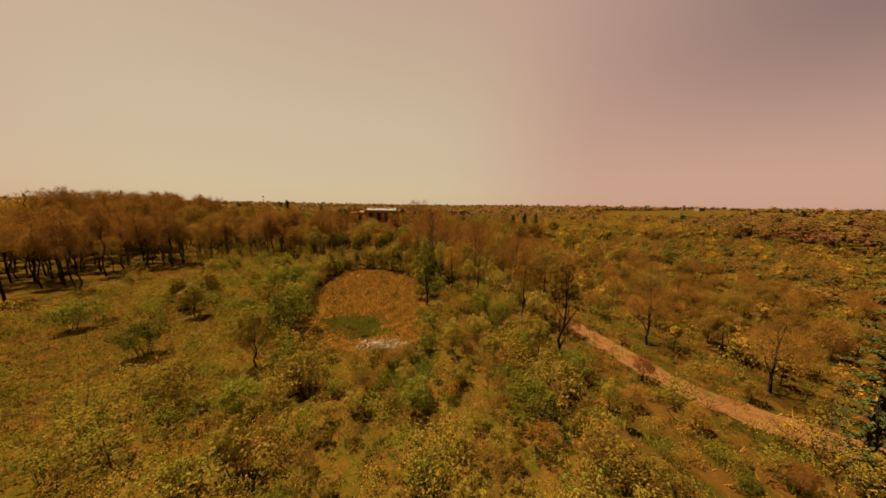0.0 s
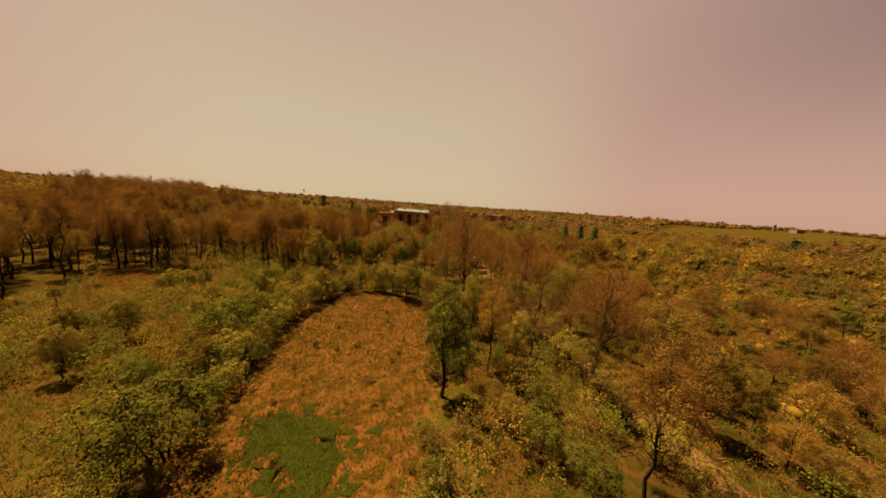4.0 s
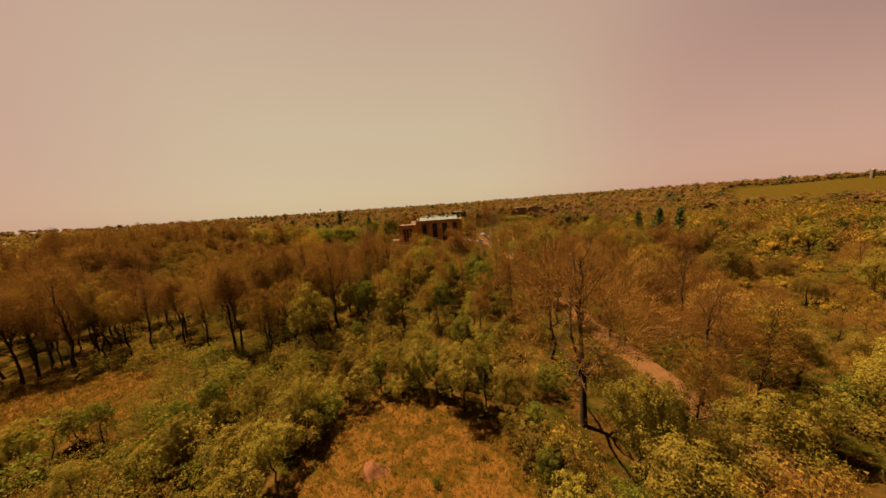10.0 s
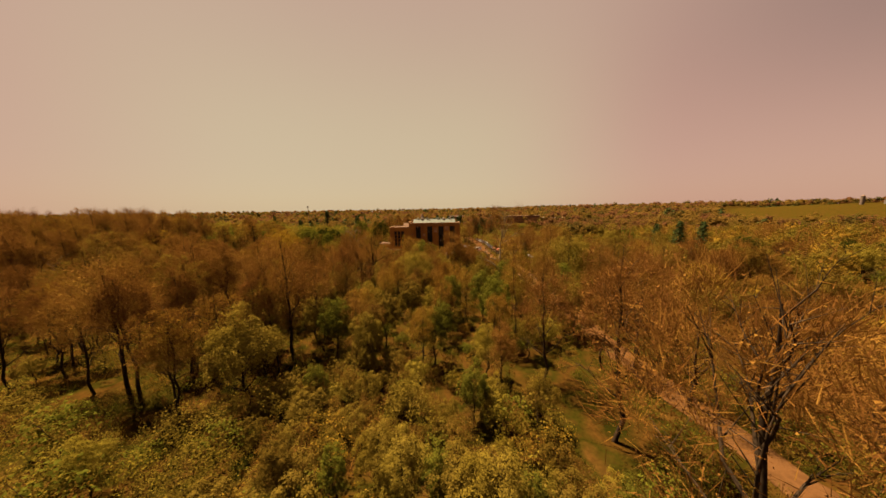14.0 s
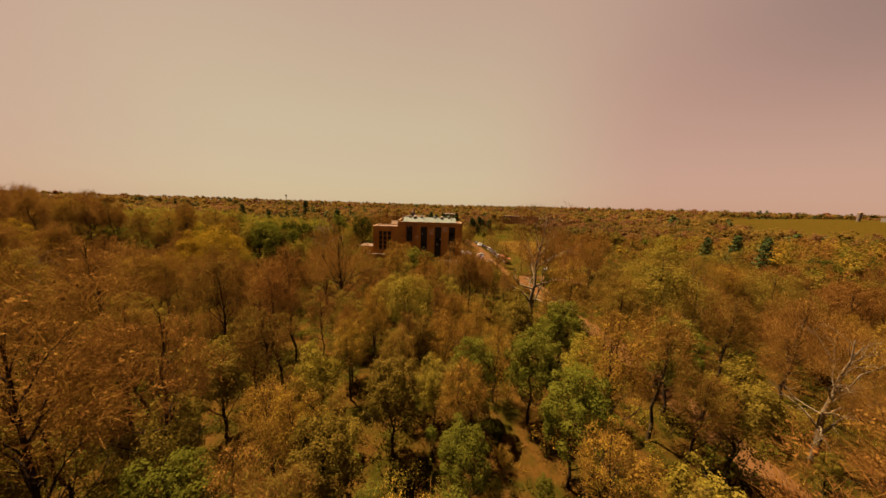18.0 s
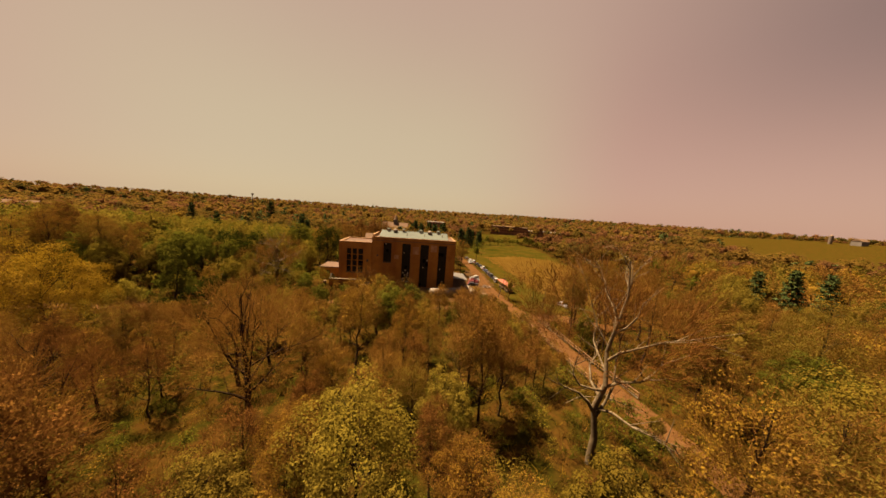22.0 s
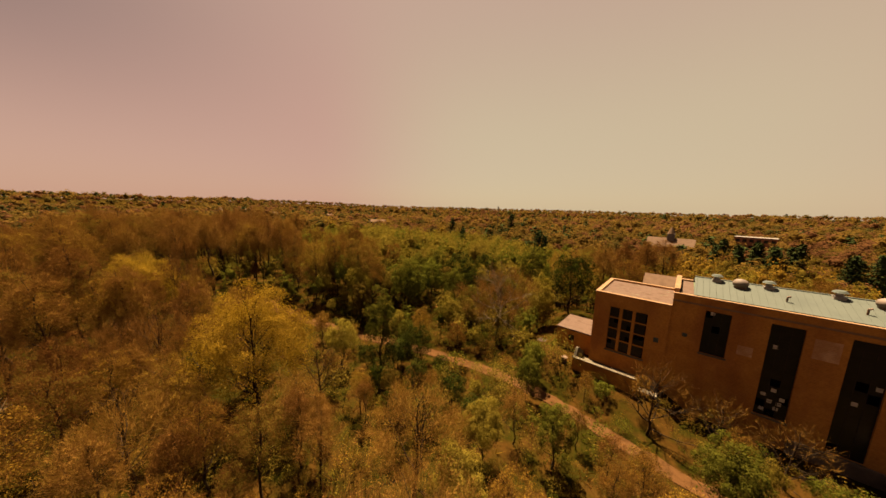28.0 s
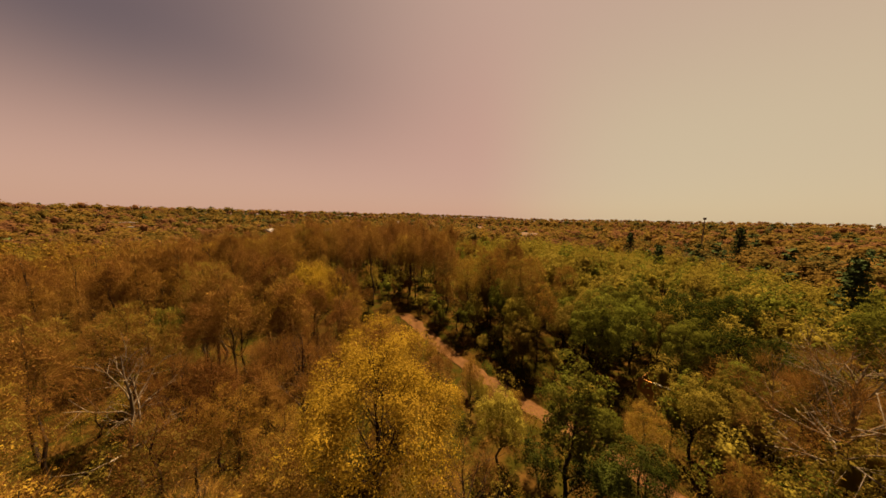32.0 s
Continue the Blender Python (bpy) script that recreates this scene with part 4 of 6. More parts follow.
    ("DG", -103.5, 211.4, 10), ("GREEN", -84.2, 221.8, 9), ("DG", -110.7, 285.1, 15), ("DG", -113.5, 327.3, 15), ("DG", 120, 224, 14), ("BROAD2", 92, 236, 13), ("BROAD2", 104, 229, 13), ("DG", 131, 221, 13), ("DG", 141, 219, 12), ("DG", 98, 240, 14), ("BUSHY", 55, 236, 9), ("BUSHY", 62, 233, 9), ("BROAD", 112, 226, 13), ("WB", 130.1, 235.1, 11), ("WB", 93.5, 261.6, 12), ("LEAF", 90.2, 198.2, 15), ("LEAF", 28.1, 104, 14), ("LEAF", -0.5, 88.5, 13), ("WO", 51.8, 64.8, 12), ("WB", 77.5, 159.4, 14), ("DB", 12.9, 56.2, 5), ("WB", 43.9, 119.2, 13), ("LEAF", 68.4, 146.4, 14), ("LEAF", 108.6, 207, 14), ("DB", 28.6, 107.7, 7), ("LEAF", 30, 116.3, 9),
]
for i, (key, x, y, h) in enumerate(HEROES):
    kind, nm, label = HERO_KINDS[key]
    tree(nm, kind, x, y, h, 47 * i % 360, label)
tree("conifer", SLIM, 40, 22, 29, 0, "very tall dark conifer at the roadside")

# scattered growth
rng = np.random.default_rng(7)


def scatter(x0, x1, y0, y1, spacing):
    xs, ys = np.arange(x0, x1, spacing), np.arange(y0, y1, spacing)
    X, Y = np.meshgrid(xs, ys)
    X = X + rng.uniform(-0.48, 0.48, X.shape) * spacing
    Y = Y + rng.uniform(-0.48, 0.48, Y.shape) * spacing
    return X.ravel(), Y.ravel()


BU = np.array([math.cos(radians(10.4)), math.sin(radians(10.4))])
BN = np.array([-BU[1], BU[0]])


def build_sd(x, y):
    dx, dy = x + 81.7, y - 239.0
    return dx * BU[0] + dy * BU[1], dx * BN[0] + dy * BN[1]


def open_ground(x, y, tall):
    """True where nothing grows: roads, clearings, the building and its yard."""
    o = dist_line(ROAD, x, y) < (2.9 if tall else 1.9)
    o |= dist_line(BRANCH, x, y) < 3.5
    o |= dist_line(LANE, x, y) < (np.where(x < -85, 5.0, 2.6) if tall else 1.9)
    for poly in (CLEARING, LEFT_MEADOW, LEFT_MEADOW2, MEADOW, YARD):
        o |= inside(poly, x, y)
    for _, hx, hy, hh in HEROES:
        o |= np.hypot(x - hx, y - hy) < (0.36 if tall else 0.26) * hh
    if tall:
        for _, _, hx, hy, hh, _, _ in SINGLE:
            o |= np.hypot(x - hx, y - hy) < 0.42 * hh
        o |= np.hypot(x + 101, y - 227) < 9
        o |= np.hypot(x + 118, y - 229) < 8
    s, d = build_sd(x, y)
    o |= (s > -12) & (s < 52) & (d > (-8 if tall else -4)) & (d < 26)
    return o


def wood_share(x, y):
    """How much of the growth is tall wood here."""
    edge = 116 + 0.3 * (x + 40) + 5 * np.sin(x * 0.12)
    west = smooth01(0, 10, y - edge) * smooth01(10, 0, x)
    row = 0.75 * smooth01(60, 85, y) * smooth01(-6, 0, x) * smooth01(16, 12, x)
    far_west = smooth01(-92, -108, x) * (0.8 + 0.2 * smooth01(185, 210, y))
    east = 0.85 * smooth01(14, 22, x)
    return np.clip(np.maximum.reduce([west, row, far_west, east]), 0, 1)


PLAN_LINE = [(0, 0), (-5, 40), (-20, 90), (-34, 135), (-45, 170), (-62, 185), (-84, 188)]
rows = []
X, Y = scatter(-240, 210, -30, 340, 5.4)
ws = wood_share(X, Y)
pick = rng.uniform(0, 1, X.shape)
dl = dist_line(PLAN_LINE, X, Y)
gaps = np.sin(X * 0.21 + 0.4 * np.sin(Y * 0.13)) * np.sin(Y * 0.19 + 0.7) + 0.5 * np.sin(X * 0.47 + Y * 0.33)
tall = (pick < ws * 0.92) & ((gaps > -0.75) | ((X < -105) & (Y > 205))) & ~open_ground(X, Y, True)
hue = rng.uniform(0, 1, X.shape)
zone = np.sin(X * 0.031 + 1.3) * np.sin(Y * 0.027 + 0.4) + 0.5 * np.sin(X * 0.083 - Y * 0.061)
for i in np.nonzero(tall)[0]:
    x, y = X[i], Y[i]
    s, d = build_sd(x, y)
    green = 0.2 + 0.25 * zone[i] + 0.16 * float(smooth01(95, 125, y)) * float(smooth01(-95, -60, x)) + 0.35 * float(smooth01(-80, -120, x)) * float(smooth01(180, 215, y)) + 0.3 * float(smooth01(205, 250, y))
    if x > 15:
        if rng.uniform() < 0.12:
            continue
        if hue[i] < 0.72:
            kind, nm, h = WIDE[(1, 3, 1, 3, 0)[i % 5]], "spreading_tree", rng.uniform(8, 15)
        else:
            kind, nm, h = LEAFY[(1, 3)[i % 2]], "leafy_tree", rng.uniform(7, 14)
        if x > 34 and y < 190 or y > 225 and x < 64:
            h *= 0.55
    elif hue[i] < green:
        kind, nm, h = LEAFY[i % 4], "leafy_tree", rng.uniform(9, 16)
    elif y > 195 and x < -85 and hue[i] < green + 0.25:
        kind, nm, h = LEAFY[(0, 2, 1, 3)[i % 4]], "leafy_tree", rng.uniform(10, 17)
    elif hue[i] < green + 0.46:
        kind, nm, h = BUD[i % 3], "budding_tree", rng.uniform(13, 22)
    else:
        kind, nm, h = BARE[i % 4], "bare_tree", rng.uniform(16, 25)
    if nm == "leafy_tree" and x < -66 and y < 202:
        kind, nm, h = (BUD[i % 3], "budding_tree", h * 0.8) if i % 3 else (BARE[i % 4], "bare_tree", h * 0.9)
    if -16 < s < 56 and -36 < d < 0:
        h *= 0.42 + 0.45 * float(smooth01(-14, -34, d))
    road_x = float(np.interp(y, [p[1] for p in ROAD], [p[0] for p in ROAD]))
    if y < 62 and -14 < x - road_x < 7:
        h *= 0.4
    if y < 36 and -5 < x < 64:
        h = min(h, 3.2)
    if 92 < y < 112 and -9 < x - road_x < 0:
        h *= 0.6
    if x < -85 and dist_line(LANE, x, y) < 8 and y < float(np.interp(-x, [-p[0] for p in LANE], [p[1] for p in LANE])):
        h *= 0.5
    if 186 < y < 234 and x < road_x:
        h = min(h, 1.5 + 0.5 * (road_x - x))
    lane_y = float(np.interp(-x, [-p[0] for p in LANE], [p[1] for p in LANE]))
    if -152 < x < -40 and y < lane_y:
        h = min(h, (1.5 + 0.28 * (lane_y - y)) if -114 < x < -82 else (2.5 + 0.6 * (lane_y - y)))
    if dl[i] < 17:
        h = min(h, 13.0 if 95 < y < 205 else 15.0)
    rows.append((dl[i], nm, kind, x, y, h, rng.uniform(0, 360)))
X, Y = scatter(-200, 160, -30, 310, 3.0)
ws = wood_share(X, Y)
pick = rng.uniform(0, 1, X.shape)
dl = dist_line(PLAN_LINE, X, Y)
low = (pick > ws * 0.6) & (pick < 0.95) & (dl < 78) & ~open_ground(X, Y, False)
zone = np.sin(X * 0.09 + 1.3) * np.sin(Y * 0.08 + 0.4) + 0.6 * np.sin(X * 0.19 - Y * 0.15)
for i in np.nonzero(low)[0]:
    x, y = X[i], Y[i]
    q = rng.uniform(0, 1)
    if 94 < y < 128 and x < -6 and q < 0.9:
        kind, nm, h = ((BUSH[0], "shrub"), (BRUSH[2], "brush"), (BUSH[3], "shrub"), (BRUSH[0], "brush"))[i % 4] + (rng.uniform(2.5, 5.2),)
    elif q < 0.42 + 0.2 * zone[i]:
        kind, nm, h = BUSH[2 if ws[i] > 0.5 and i % 3 else i % 4], "shrub", rng.uniform(1.8, 4.8)
    elif q < 0.94:
        kind, nm, h = BRUSH[i % 3], "brush", rng.uniform(1.8, 5.0)
    else:
        kind, nm, h = LEAFY[i % 4], "leafy_tree", rng.uniform(5, 8.5)
    if nm != "brush" and x < -70 and 140 < y < 200:
        kind, nm = BRUSH[i % 2], "brush"
    if x > 30:
        kind = {BUSH[0]: BUSH[1], BRUSH[2]: BRUSH[0]}.get(kind, kind)
    if ws[i] > 0.6:
        h *= 0.6
    if y < 62 and -82 < x < 16:
        if rng.uniform() < 0.12:
            continue
        h *= 0.8
    rows.append((dl[i], nm, kind, x, y, h, rng.uniform(0, 360)))
X, Y = scatter(-48, -2, 38, 108, 3.4)
for i in np.nonzero(inside(CLEARING, X, Y) | inside(LEFT_MEADOW, X, Y))[0]:
    if rng.uniform() < 0.32:
        kind, nm = (BRUSH[i % 3], "brush") if rng.uniform() < 0.6 else (BUSH[1 + i % 3], "shrub")
        rows.append((0, nm, kind, X[i], Y[i], rng.uniform(0.5, 1.6), rng.uniform(0, 360)))
# low tangle that closes the gaps along the way
X, Y = scatter(-125, 45, 4, 245, 2.7)
dl = dist_line(PLAN_LINE, X, Y)
ws = wood_share(X, Y)
dense = (dl < 62) & ~open_ground(X, Y, False)
for i in np.nonzero(dense & (rng.uniform(0, 1, X.shape) < np.where((ws > 0.5) & (X > -82), 0.75, 0.85)))[0]:
    kind = (BRUSH[0], BRUSH[2], BRUSH[1], BUSH[3], BRUSH[0], BUSH[2])[int(rng.integers(0, 6))]
    west = X[i] < -82
    clump = 0.62 + 0.62 * float(smooth01(-0.5, 0.7, np.sin(X[i] * 0.36 + 2 * np.sin(Y[i] * 0.11)) * np.sin(Y[i] * 0.33 + 0.5)))
    if clump > 1.05 and Y[i] < 64 and i % 3:
        kind = BUSH[(2, 1, 3)[i % 3]]
    if X[i] < -20 and Y[i] < 62 and clump > 1.0 and i % 2:
        kind = BUSH[2]
    if west and Y[i] < 200 and kind in BUSH:
        kind = BRUSH[i % 2]
    rows.append((dl[i] + 30, "brush", kind, X[i], Y[i], (rng.uniform(2.2, 5.4) if Y[i] < 60 or X[i] > -6 else rng.uniform(2.8, 6.0)) * clump * (0.75 if ws[i] > 0.5 and not west else 1.0), rng.uniform(0, 360)))
X, Y = scatter(-238, -88, 150, 338, 5.2)
for i in np.nonzero(~open_ground(X, Y, False) & (rng.uniform(0, 1, X.shape) < 0.8))[0]:
    lane_y = float(np.interp(-X[i], [-p[0] for p in LANE], [p[1] for p in LANE]))
    if Y[i] > lane_y + 3 or X[i] < -156:
        rows.append((160, "leafy_tree", LEAFY[(3, 1, 3, 0, 2)[int(rng.integers(0, 5))]], X[i], Y[i], rng.uniform(5, 10.5), rng.uniform(0, 360)))
rows.sort(key=lambda r: r[0])
count, rest = {}, []
for key, *_ in HEROES:
    count[HERO_KINDS[key][1]] = count.get(HERO_KINDS[key][1], 0) + 1
for r in rows:
    nm = r[1]
    count[nm] = count.get(nm, 0) + 1
    if count[nm] <= 300:
        tree(nm, r[2], r[3], r[4], r[5], r[6], LABELS[nm], {"shrub": "shrubs of the scrubland", "brush": "shrubs of the scrubland"}.get(nm, "trees of the wood"))
    else:
        rest.append(r)
# closed canopy of the eastern scrub
X, Y = scatter(38, 168, -14, 236, 4.4)
patchy = np.sin(X * 0.045 + 0.7) * np.sin(Y * 0.05) + 0.5 * np.sin(X * 0.1 + Y * 0.08)
shut = ~open_ground(X, Y, False)
for i in np.nonzero(shut)[0]:
    q = rng.uniform(0, 1) + 0.25 * patchy[i]
    kind = WIDE[0] if q < 0.4 else WIDE[1] if q < 0.8 else LEAFY[1] if q < 1.0 else LEAFY[3]
    if X[i] > 100 and i % 3:
        rest.append((-1, "", kind, X[i], Y[i], rng.uniform(4.4, 6.4) * (0.8 if kind.height < 12 else 1.1), rng.uniform(0, 360)))
    elif X[i] <= 100 and i % 2:
        rest.append((0, "", WIDE[0] if q < 0.5 else BRUSH[0], X[i], Y[i], rng.uniform(3.4, 6.6), rng.uniform(0, 360)))


def woods(name, items, label):
    """Trees past those that stand singly, joined into one sheet of growth."""
    vs, ts, mi, off = [], [], [], 0
    mats = []
    for d, nm, kind, x, y, h, turn in items:
        lv, lt, cv, ct = kind.mid if d >= 0 else kind.far if d > -2 else kind.farther
        s, a = h / kind.height, radians(turn)
        R = np.array([[math.cos(a), -math.sin(a), 0], [math.sin(a), math.cos(a), 0], [0, 0, 1]]) * s
        if d < 0:
            R = R * np.array([[1.6], [1.6], [0.9]])
        z = float(ground_z(x, y)) - 0.1
        leafage = kind.mat
        if d < 0 and leafage is not M_NEEDLE:
            # swap near crown colours for the ones with haze mixed in
            leafage = {M_TWIG: M_FAR1, M_TWIG2: M_FAR3, M_LEAF3: M_FAR2, M_LEAF: M_FAR3, M_LEAF2: M_FAR4}[leafage]
        for m in (kind.bark, leafage):
            if m not in mats:
                mats.append(m)
        for v, t, m in ((lv, lt, kind.bark), (cv, ct, leafage)):
            vs.append(v @ R.T + (x, y, z))
            ts.append(t + off)
            mi.append(np.full(len(t), mats.index(m), np.int32))
            off += len(v)
    V, T = np.concatenate(vs), np.concatenate(ts)
    me = bpy.data.meshes.new(name)
    me.vertices.add(len(V))
    me.vertices.foreach_set("co", V.ravel())
    me.loops.add(len(T) * 3)
    me.loops.foreach_set("vertex_index", T.ravel().astype(np.int32))
    me.polygons.add(len(T))
    me.polygons.foreach_set("loop_start", np.arange(0, len(T) * 3, 3, dtype=np.int32))
    for m in mats:
        me.materials.append(m)
    me.polygons.foreach_set("material_index", np.concatenate(mi))
    me.polygons.foreach_set("use_smooth", np.ones(len(T), dtype=bool))
    me.update(calc_edges=True)
    tagged(new(name, me), label, "woods", kind="stuff")


woods("woods", rest, "mixed brown and yellow-green spring woodland and scrub")

# far woods out to the horizon
far = []
for r0, r1, sp in ((150, 420, 9.4), (420, 900, 13.5), (900, 2200, 36), (2200, 4200, 90)):
    X, Y = scatter(-30 - r1, -30 + r1, 150 - r1, 150 + r1, sp)
    R = np.hypot(X + 30, Y - 150)
    ok = (R >= r0) & (R < r1) & (Y > -80 - np.where(X < 0, 1.3, 0.3) * np.abs(X))
    ok &= ~((X > -240) & (X < 210) & (Y > -30) & (Y < 340))
    ok &= ~open_ground(X, Y, True)
    for poly in FAR_FIELDS:
        ok &= ~inside(poly, X, Y)
    patchy = np.sin(X * 0.012 + 0.7) * np.sin(Y * 0.010) + 0.5 * np.sin(X * 0.03 + Y * 0.023)
    for i in np.nonzero(ok)[0]:
        q = rng.uniform(0, 1) + 0.22 * patchy[i]
        kind = BARE[(0, 2)[i % 2]] if q < 0.3 else BUD[i % 3] if q < 0.62 else LEAFY[(1, 2, 0, 3)[i % 4]] if q < 0.97 else CONIFER[i % 2]
        f = 1 if sp < 12 else 1.15 if sp < 30 else 1.7 if sp < 60 else 2.4
        tier = -1 if sp < 12 else -3
        far.append((tier, "", kind, X[i], Y[i], (rng.uniform(11, 16) if rng.uniform() < 0.85 else rng.uniform(16, 21)) * f, rng.uniform(0, 360)))
for k in range(34):
    f = k / 33
    far.append((-1, "", LEAFY[(1, 3, 0)[k % 3]], 585 + 205 * f + rng.uniform(-6, 6), 705 - 12 * f + rng.uniform(-14, 30), rng.uniform(10, 15) * (1 - 0.35 * f), rng.uniform(0, 360)))
woods("far_woods", far, "distant hazy brown and olive woodland to the horizon")

# undergrowth and tufts
def tufts(name, pts, mats, label, category, height, blades):
    n = len(pts)
    b = np.repeat(pts, blades, 0)
    r = rng.normal(0, 0.28 * height, (n * blades, 3)) * (1, 1, 0)
    tip = rng.normal(0, 0.5, (n * blades, 3)) * (1, 1, 0) + (0, 0, 1.0)
    hh = height * rng.uniform(0.4, 1.2, (n * blades, 1))
    w = np.cross(tip, rng.normal(0, 1, (n * blades, 3)))
    w /= np.maximum(np.linalg.norm(w, axis=1, keepdims=True), 1e-6)
    base = b + r
    base[:, 2] = ground_z(base[:, 0], base[:, 1]) + 0.02
    wd = 0.055 * height
    v = np.stack([base - w * wd, base + w * wd, base + tip * hh], 1).reshape(-1, 3)
    t = np.arange(len(v)).reshape(-1, 3)
    idx = np.repeat(rng.integers(0, len(mats), n), blades)
    tagged(new(name, mesh_from(name, v.tolist(), t.tolist(), mats, idx)), label, category, kind="stuff")


X, Y = scatter(-150, 90, -20, 280, 1.9)
ok = ~open_ground(X, Y, False) & (dist_line(PLAN_LINE, X, Y) < 85)
tufts("undergrowth", np.stack([X[ok], Y[ok], 0 * X[ok]], 1), [M_LEAF3, M_TWIG, M_TWIG2, M_LEAF2, M_TWIG], "low tangled undergrowth of brambles, dry stems and seedlings", "undergrowth", 1.0, 12)
X, Y = scatter(-120, -3, 24, 108, 0.5)
ok = inside(CLEARING, X, Y) | inside(LEFT_MEADOW, X, Y) | inside(LEFT_MEADOW2, X, Y) | (inside(SCRUB_GRASS, X, Y) & (rng.uniform(0, 1, X.shape) < 0.22))
tufts("dry_grass_tufts", np.stack([X[ok], Y[ok], 0 * X[ok]], 1), [M_BLADE, M_BLADE, M_BLADE, M_TWIG, M_LEAF3], "matted orange dry grass tufts", "grass", 0.5, 8)
X, Y = scatter(-32, 0, 30, 64, 0.45)
ok = inside([(-27, 57), (-20, 60), (-14, 57), (-12, 51), (-15, 47.5), (-20, 49), (-24, 52)], X, Y) | inside([(-9, 40), (-3, 43), (-1, 38), (-3, 32), (-11, 34)], X, Y)
tufts("green_grass", np.stack([X[ok], Y[ok], 0 * X[ok]], 1), [M_GREEN, M_GREEN, M_LEAF2], "lush dark green grass", "grass", 0.4, 9)


# ---- brick powerhouse ----
def on_house(s, d, z=0.0, turn=0.0):
    return B0 @ pose(s, d, z, 0, 0, turn)


def wall_with(x0, x1, y0, y1, z0, z1, holes):
    """A wall along x, with openings (x0, x1, z0, z1) right through it."""
    bm = bmesh.new()
    x = x0
    for a, b, c, e in sorted(holes):
        box(x, y0, z0, a, y1, z1, bm)
        if c > z0:
            box(a, y0, z0, b, y1, c, bm)
        if e < z1:
            box(a, y0, e, b, y1, z1, bm)
        x = b
    box(x, y0, z0, x1, y1, z1, bm)
    bmesh.ops.remove_doubles(bm, verts=bm.verts, dist=0.001)
    return bm


def window(name, parent, x0, x1, z0, z1, depth, cols, rows, bar, mat_bar, lost=(), label=""):
    """A tall window set back in its opening: frame, glazing bars and single panes."""
    w = new(name)
    w.parent = parent
    tagged(w, label)
    bm = bmesh.new()
    for a, b, c, e in ((x0, x1, z0, z0 + bar), (x0, x1, z1 - bar, z1), (x0, x0 + bar, z0 + bar, z1 - bar), (x1 - bar, x1, z0 + bar, z1 - bar)):
        box(a, depth, c, b, depth + 0.14, e, bm)
    part("frame", bm, mat_bar, w)
    pw, ph = (x1 - x0) / cols, (z1 - z0) / rows
    bm = bmesh.new()
    for i in range(1, cols):
        box(x0 + i * pw - bar / 2, depth + 0.01, z0, x0 + i * pw + bar / 2, depth + 0.13, z1, bm)
    for j in range(1, rows):
        box(x0, depth + 0.03, z0 + j * ph - bar / 3, x1, depth + 0.1, z0 + j * ph + bar / 3, bm)
    part("glazing_grid", bm, mat_bar, w)
    pane = None
    for i in range(cols):
        for j in range(rows):
            if (i, j) in lost:
                continue
            m = Matrix.Translation((x0 + (i + 0.5) * pw, depth + 0.06, z0 + (j + 0.5) * ph))
            if pane is None:
                pane = part("pane", box(-pw / 2, -0.01, -ph / 2, pw / 2, 0.01, ph / 2), M_GLASS, w)
                ob = pane
            else:
                ob = new("pane", pane.data)
                ob.parent = w
            ob.matrix_local = m
    return w


B0 = pose(-81.7, 239.0, 0.0, 0, 0, 10.4)
house = thing("powerhouse", "large weathered orange brick powerhouse with tall dark windows", "building", B0)
TALL = [(15.6, 18.5, 11.2, 18.3), (22.4, 25.5, 4.2, 18.3), (29.1, 32.2, 2.2, 18.3), (35.8, 38.9, 2.2, 18.3)]
GRID = (2.7, 8.5, 7.0, 15.6)
main = part("front_wall", wall_with(11.5, 42.1, 0.3, 0.9, -0.6, 20.2, TALL), M_BRICK, house)
part("side_wall", box(41.5, 0.902, -0.6, 42.1, 14.5, 20.2), M_BRICK, house)
part("rear_wall", box(11.5, 13.9, -0.6, 41.498, 14.5, 20.2), M_BRICK, house)
part("party_wall", box(11.5, 0.902, -0.6, 12.1, 13.898, 20.9), M_BRICK2, house, "pale rendered parapet wall above the lower roof")
part("front_wall", wall_with(0, 11.498, 0, 0.6, -0.6, 18.0, [GRID]), M_BRICK, house)
part("side_wall", box(0, 0.602, -0.6, 0.6, 14.2, 18.0), M_BRICK, house)
part("rear_wall", box(0.602, 13.6, -0.6, 11.498, 14.2, 18.0), M_BRICK, house)
# near-black sheets added behind the windows; the gloom inside is in their colour
part("inner_floor", box(0.602, 0.602, 6.2, 11.498, 13.598, 6.5), M_DARK, house)
part("inner_floor", box(12.102, 0.902, 3.4, 41.498, 13.898, 3.7), M_DARK, house)
part("dark_backing", box(12.102, 3.2, 3.702, 41.498, 3.4, 19.6), M_DARK, house)
part("dark_backing", box(0.602, 3.0, 6.502, 11.498, 3.2, 17.2), M_DARK, house)
# roofs
part("flat_roof", box(0.602, 0.602, 17.4, 11.498, 13.598, 17.75), M_FLATROOF, house, "sun-bleached gravel flat roof with pale patches")
part("flat_roof", box(12.102, 0.902, 19.75, 41.498, 13.898, 20.05), M_FLATROOF, house)
for a, b in (((-0.08, -0.08, 18.0), (11.48, 0.66, 18.14)), ((-0.08, 0.662, 18.0), (0.66, 14.28, 18.14)), ((0.662, 13.54, 18.0), (11.48, 14.28, 18.14))):
    part("coping", box(*a, *b, bevel=0.02), M_COPING, house, "reddish weathered coping")
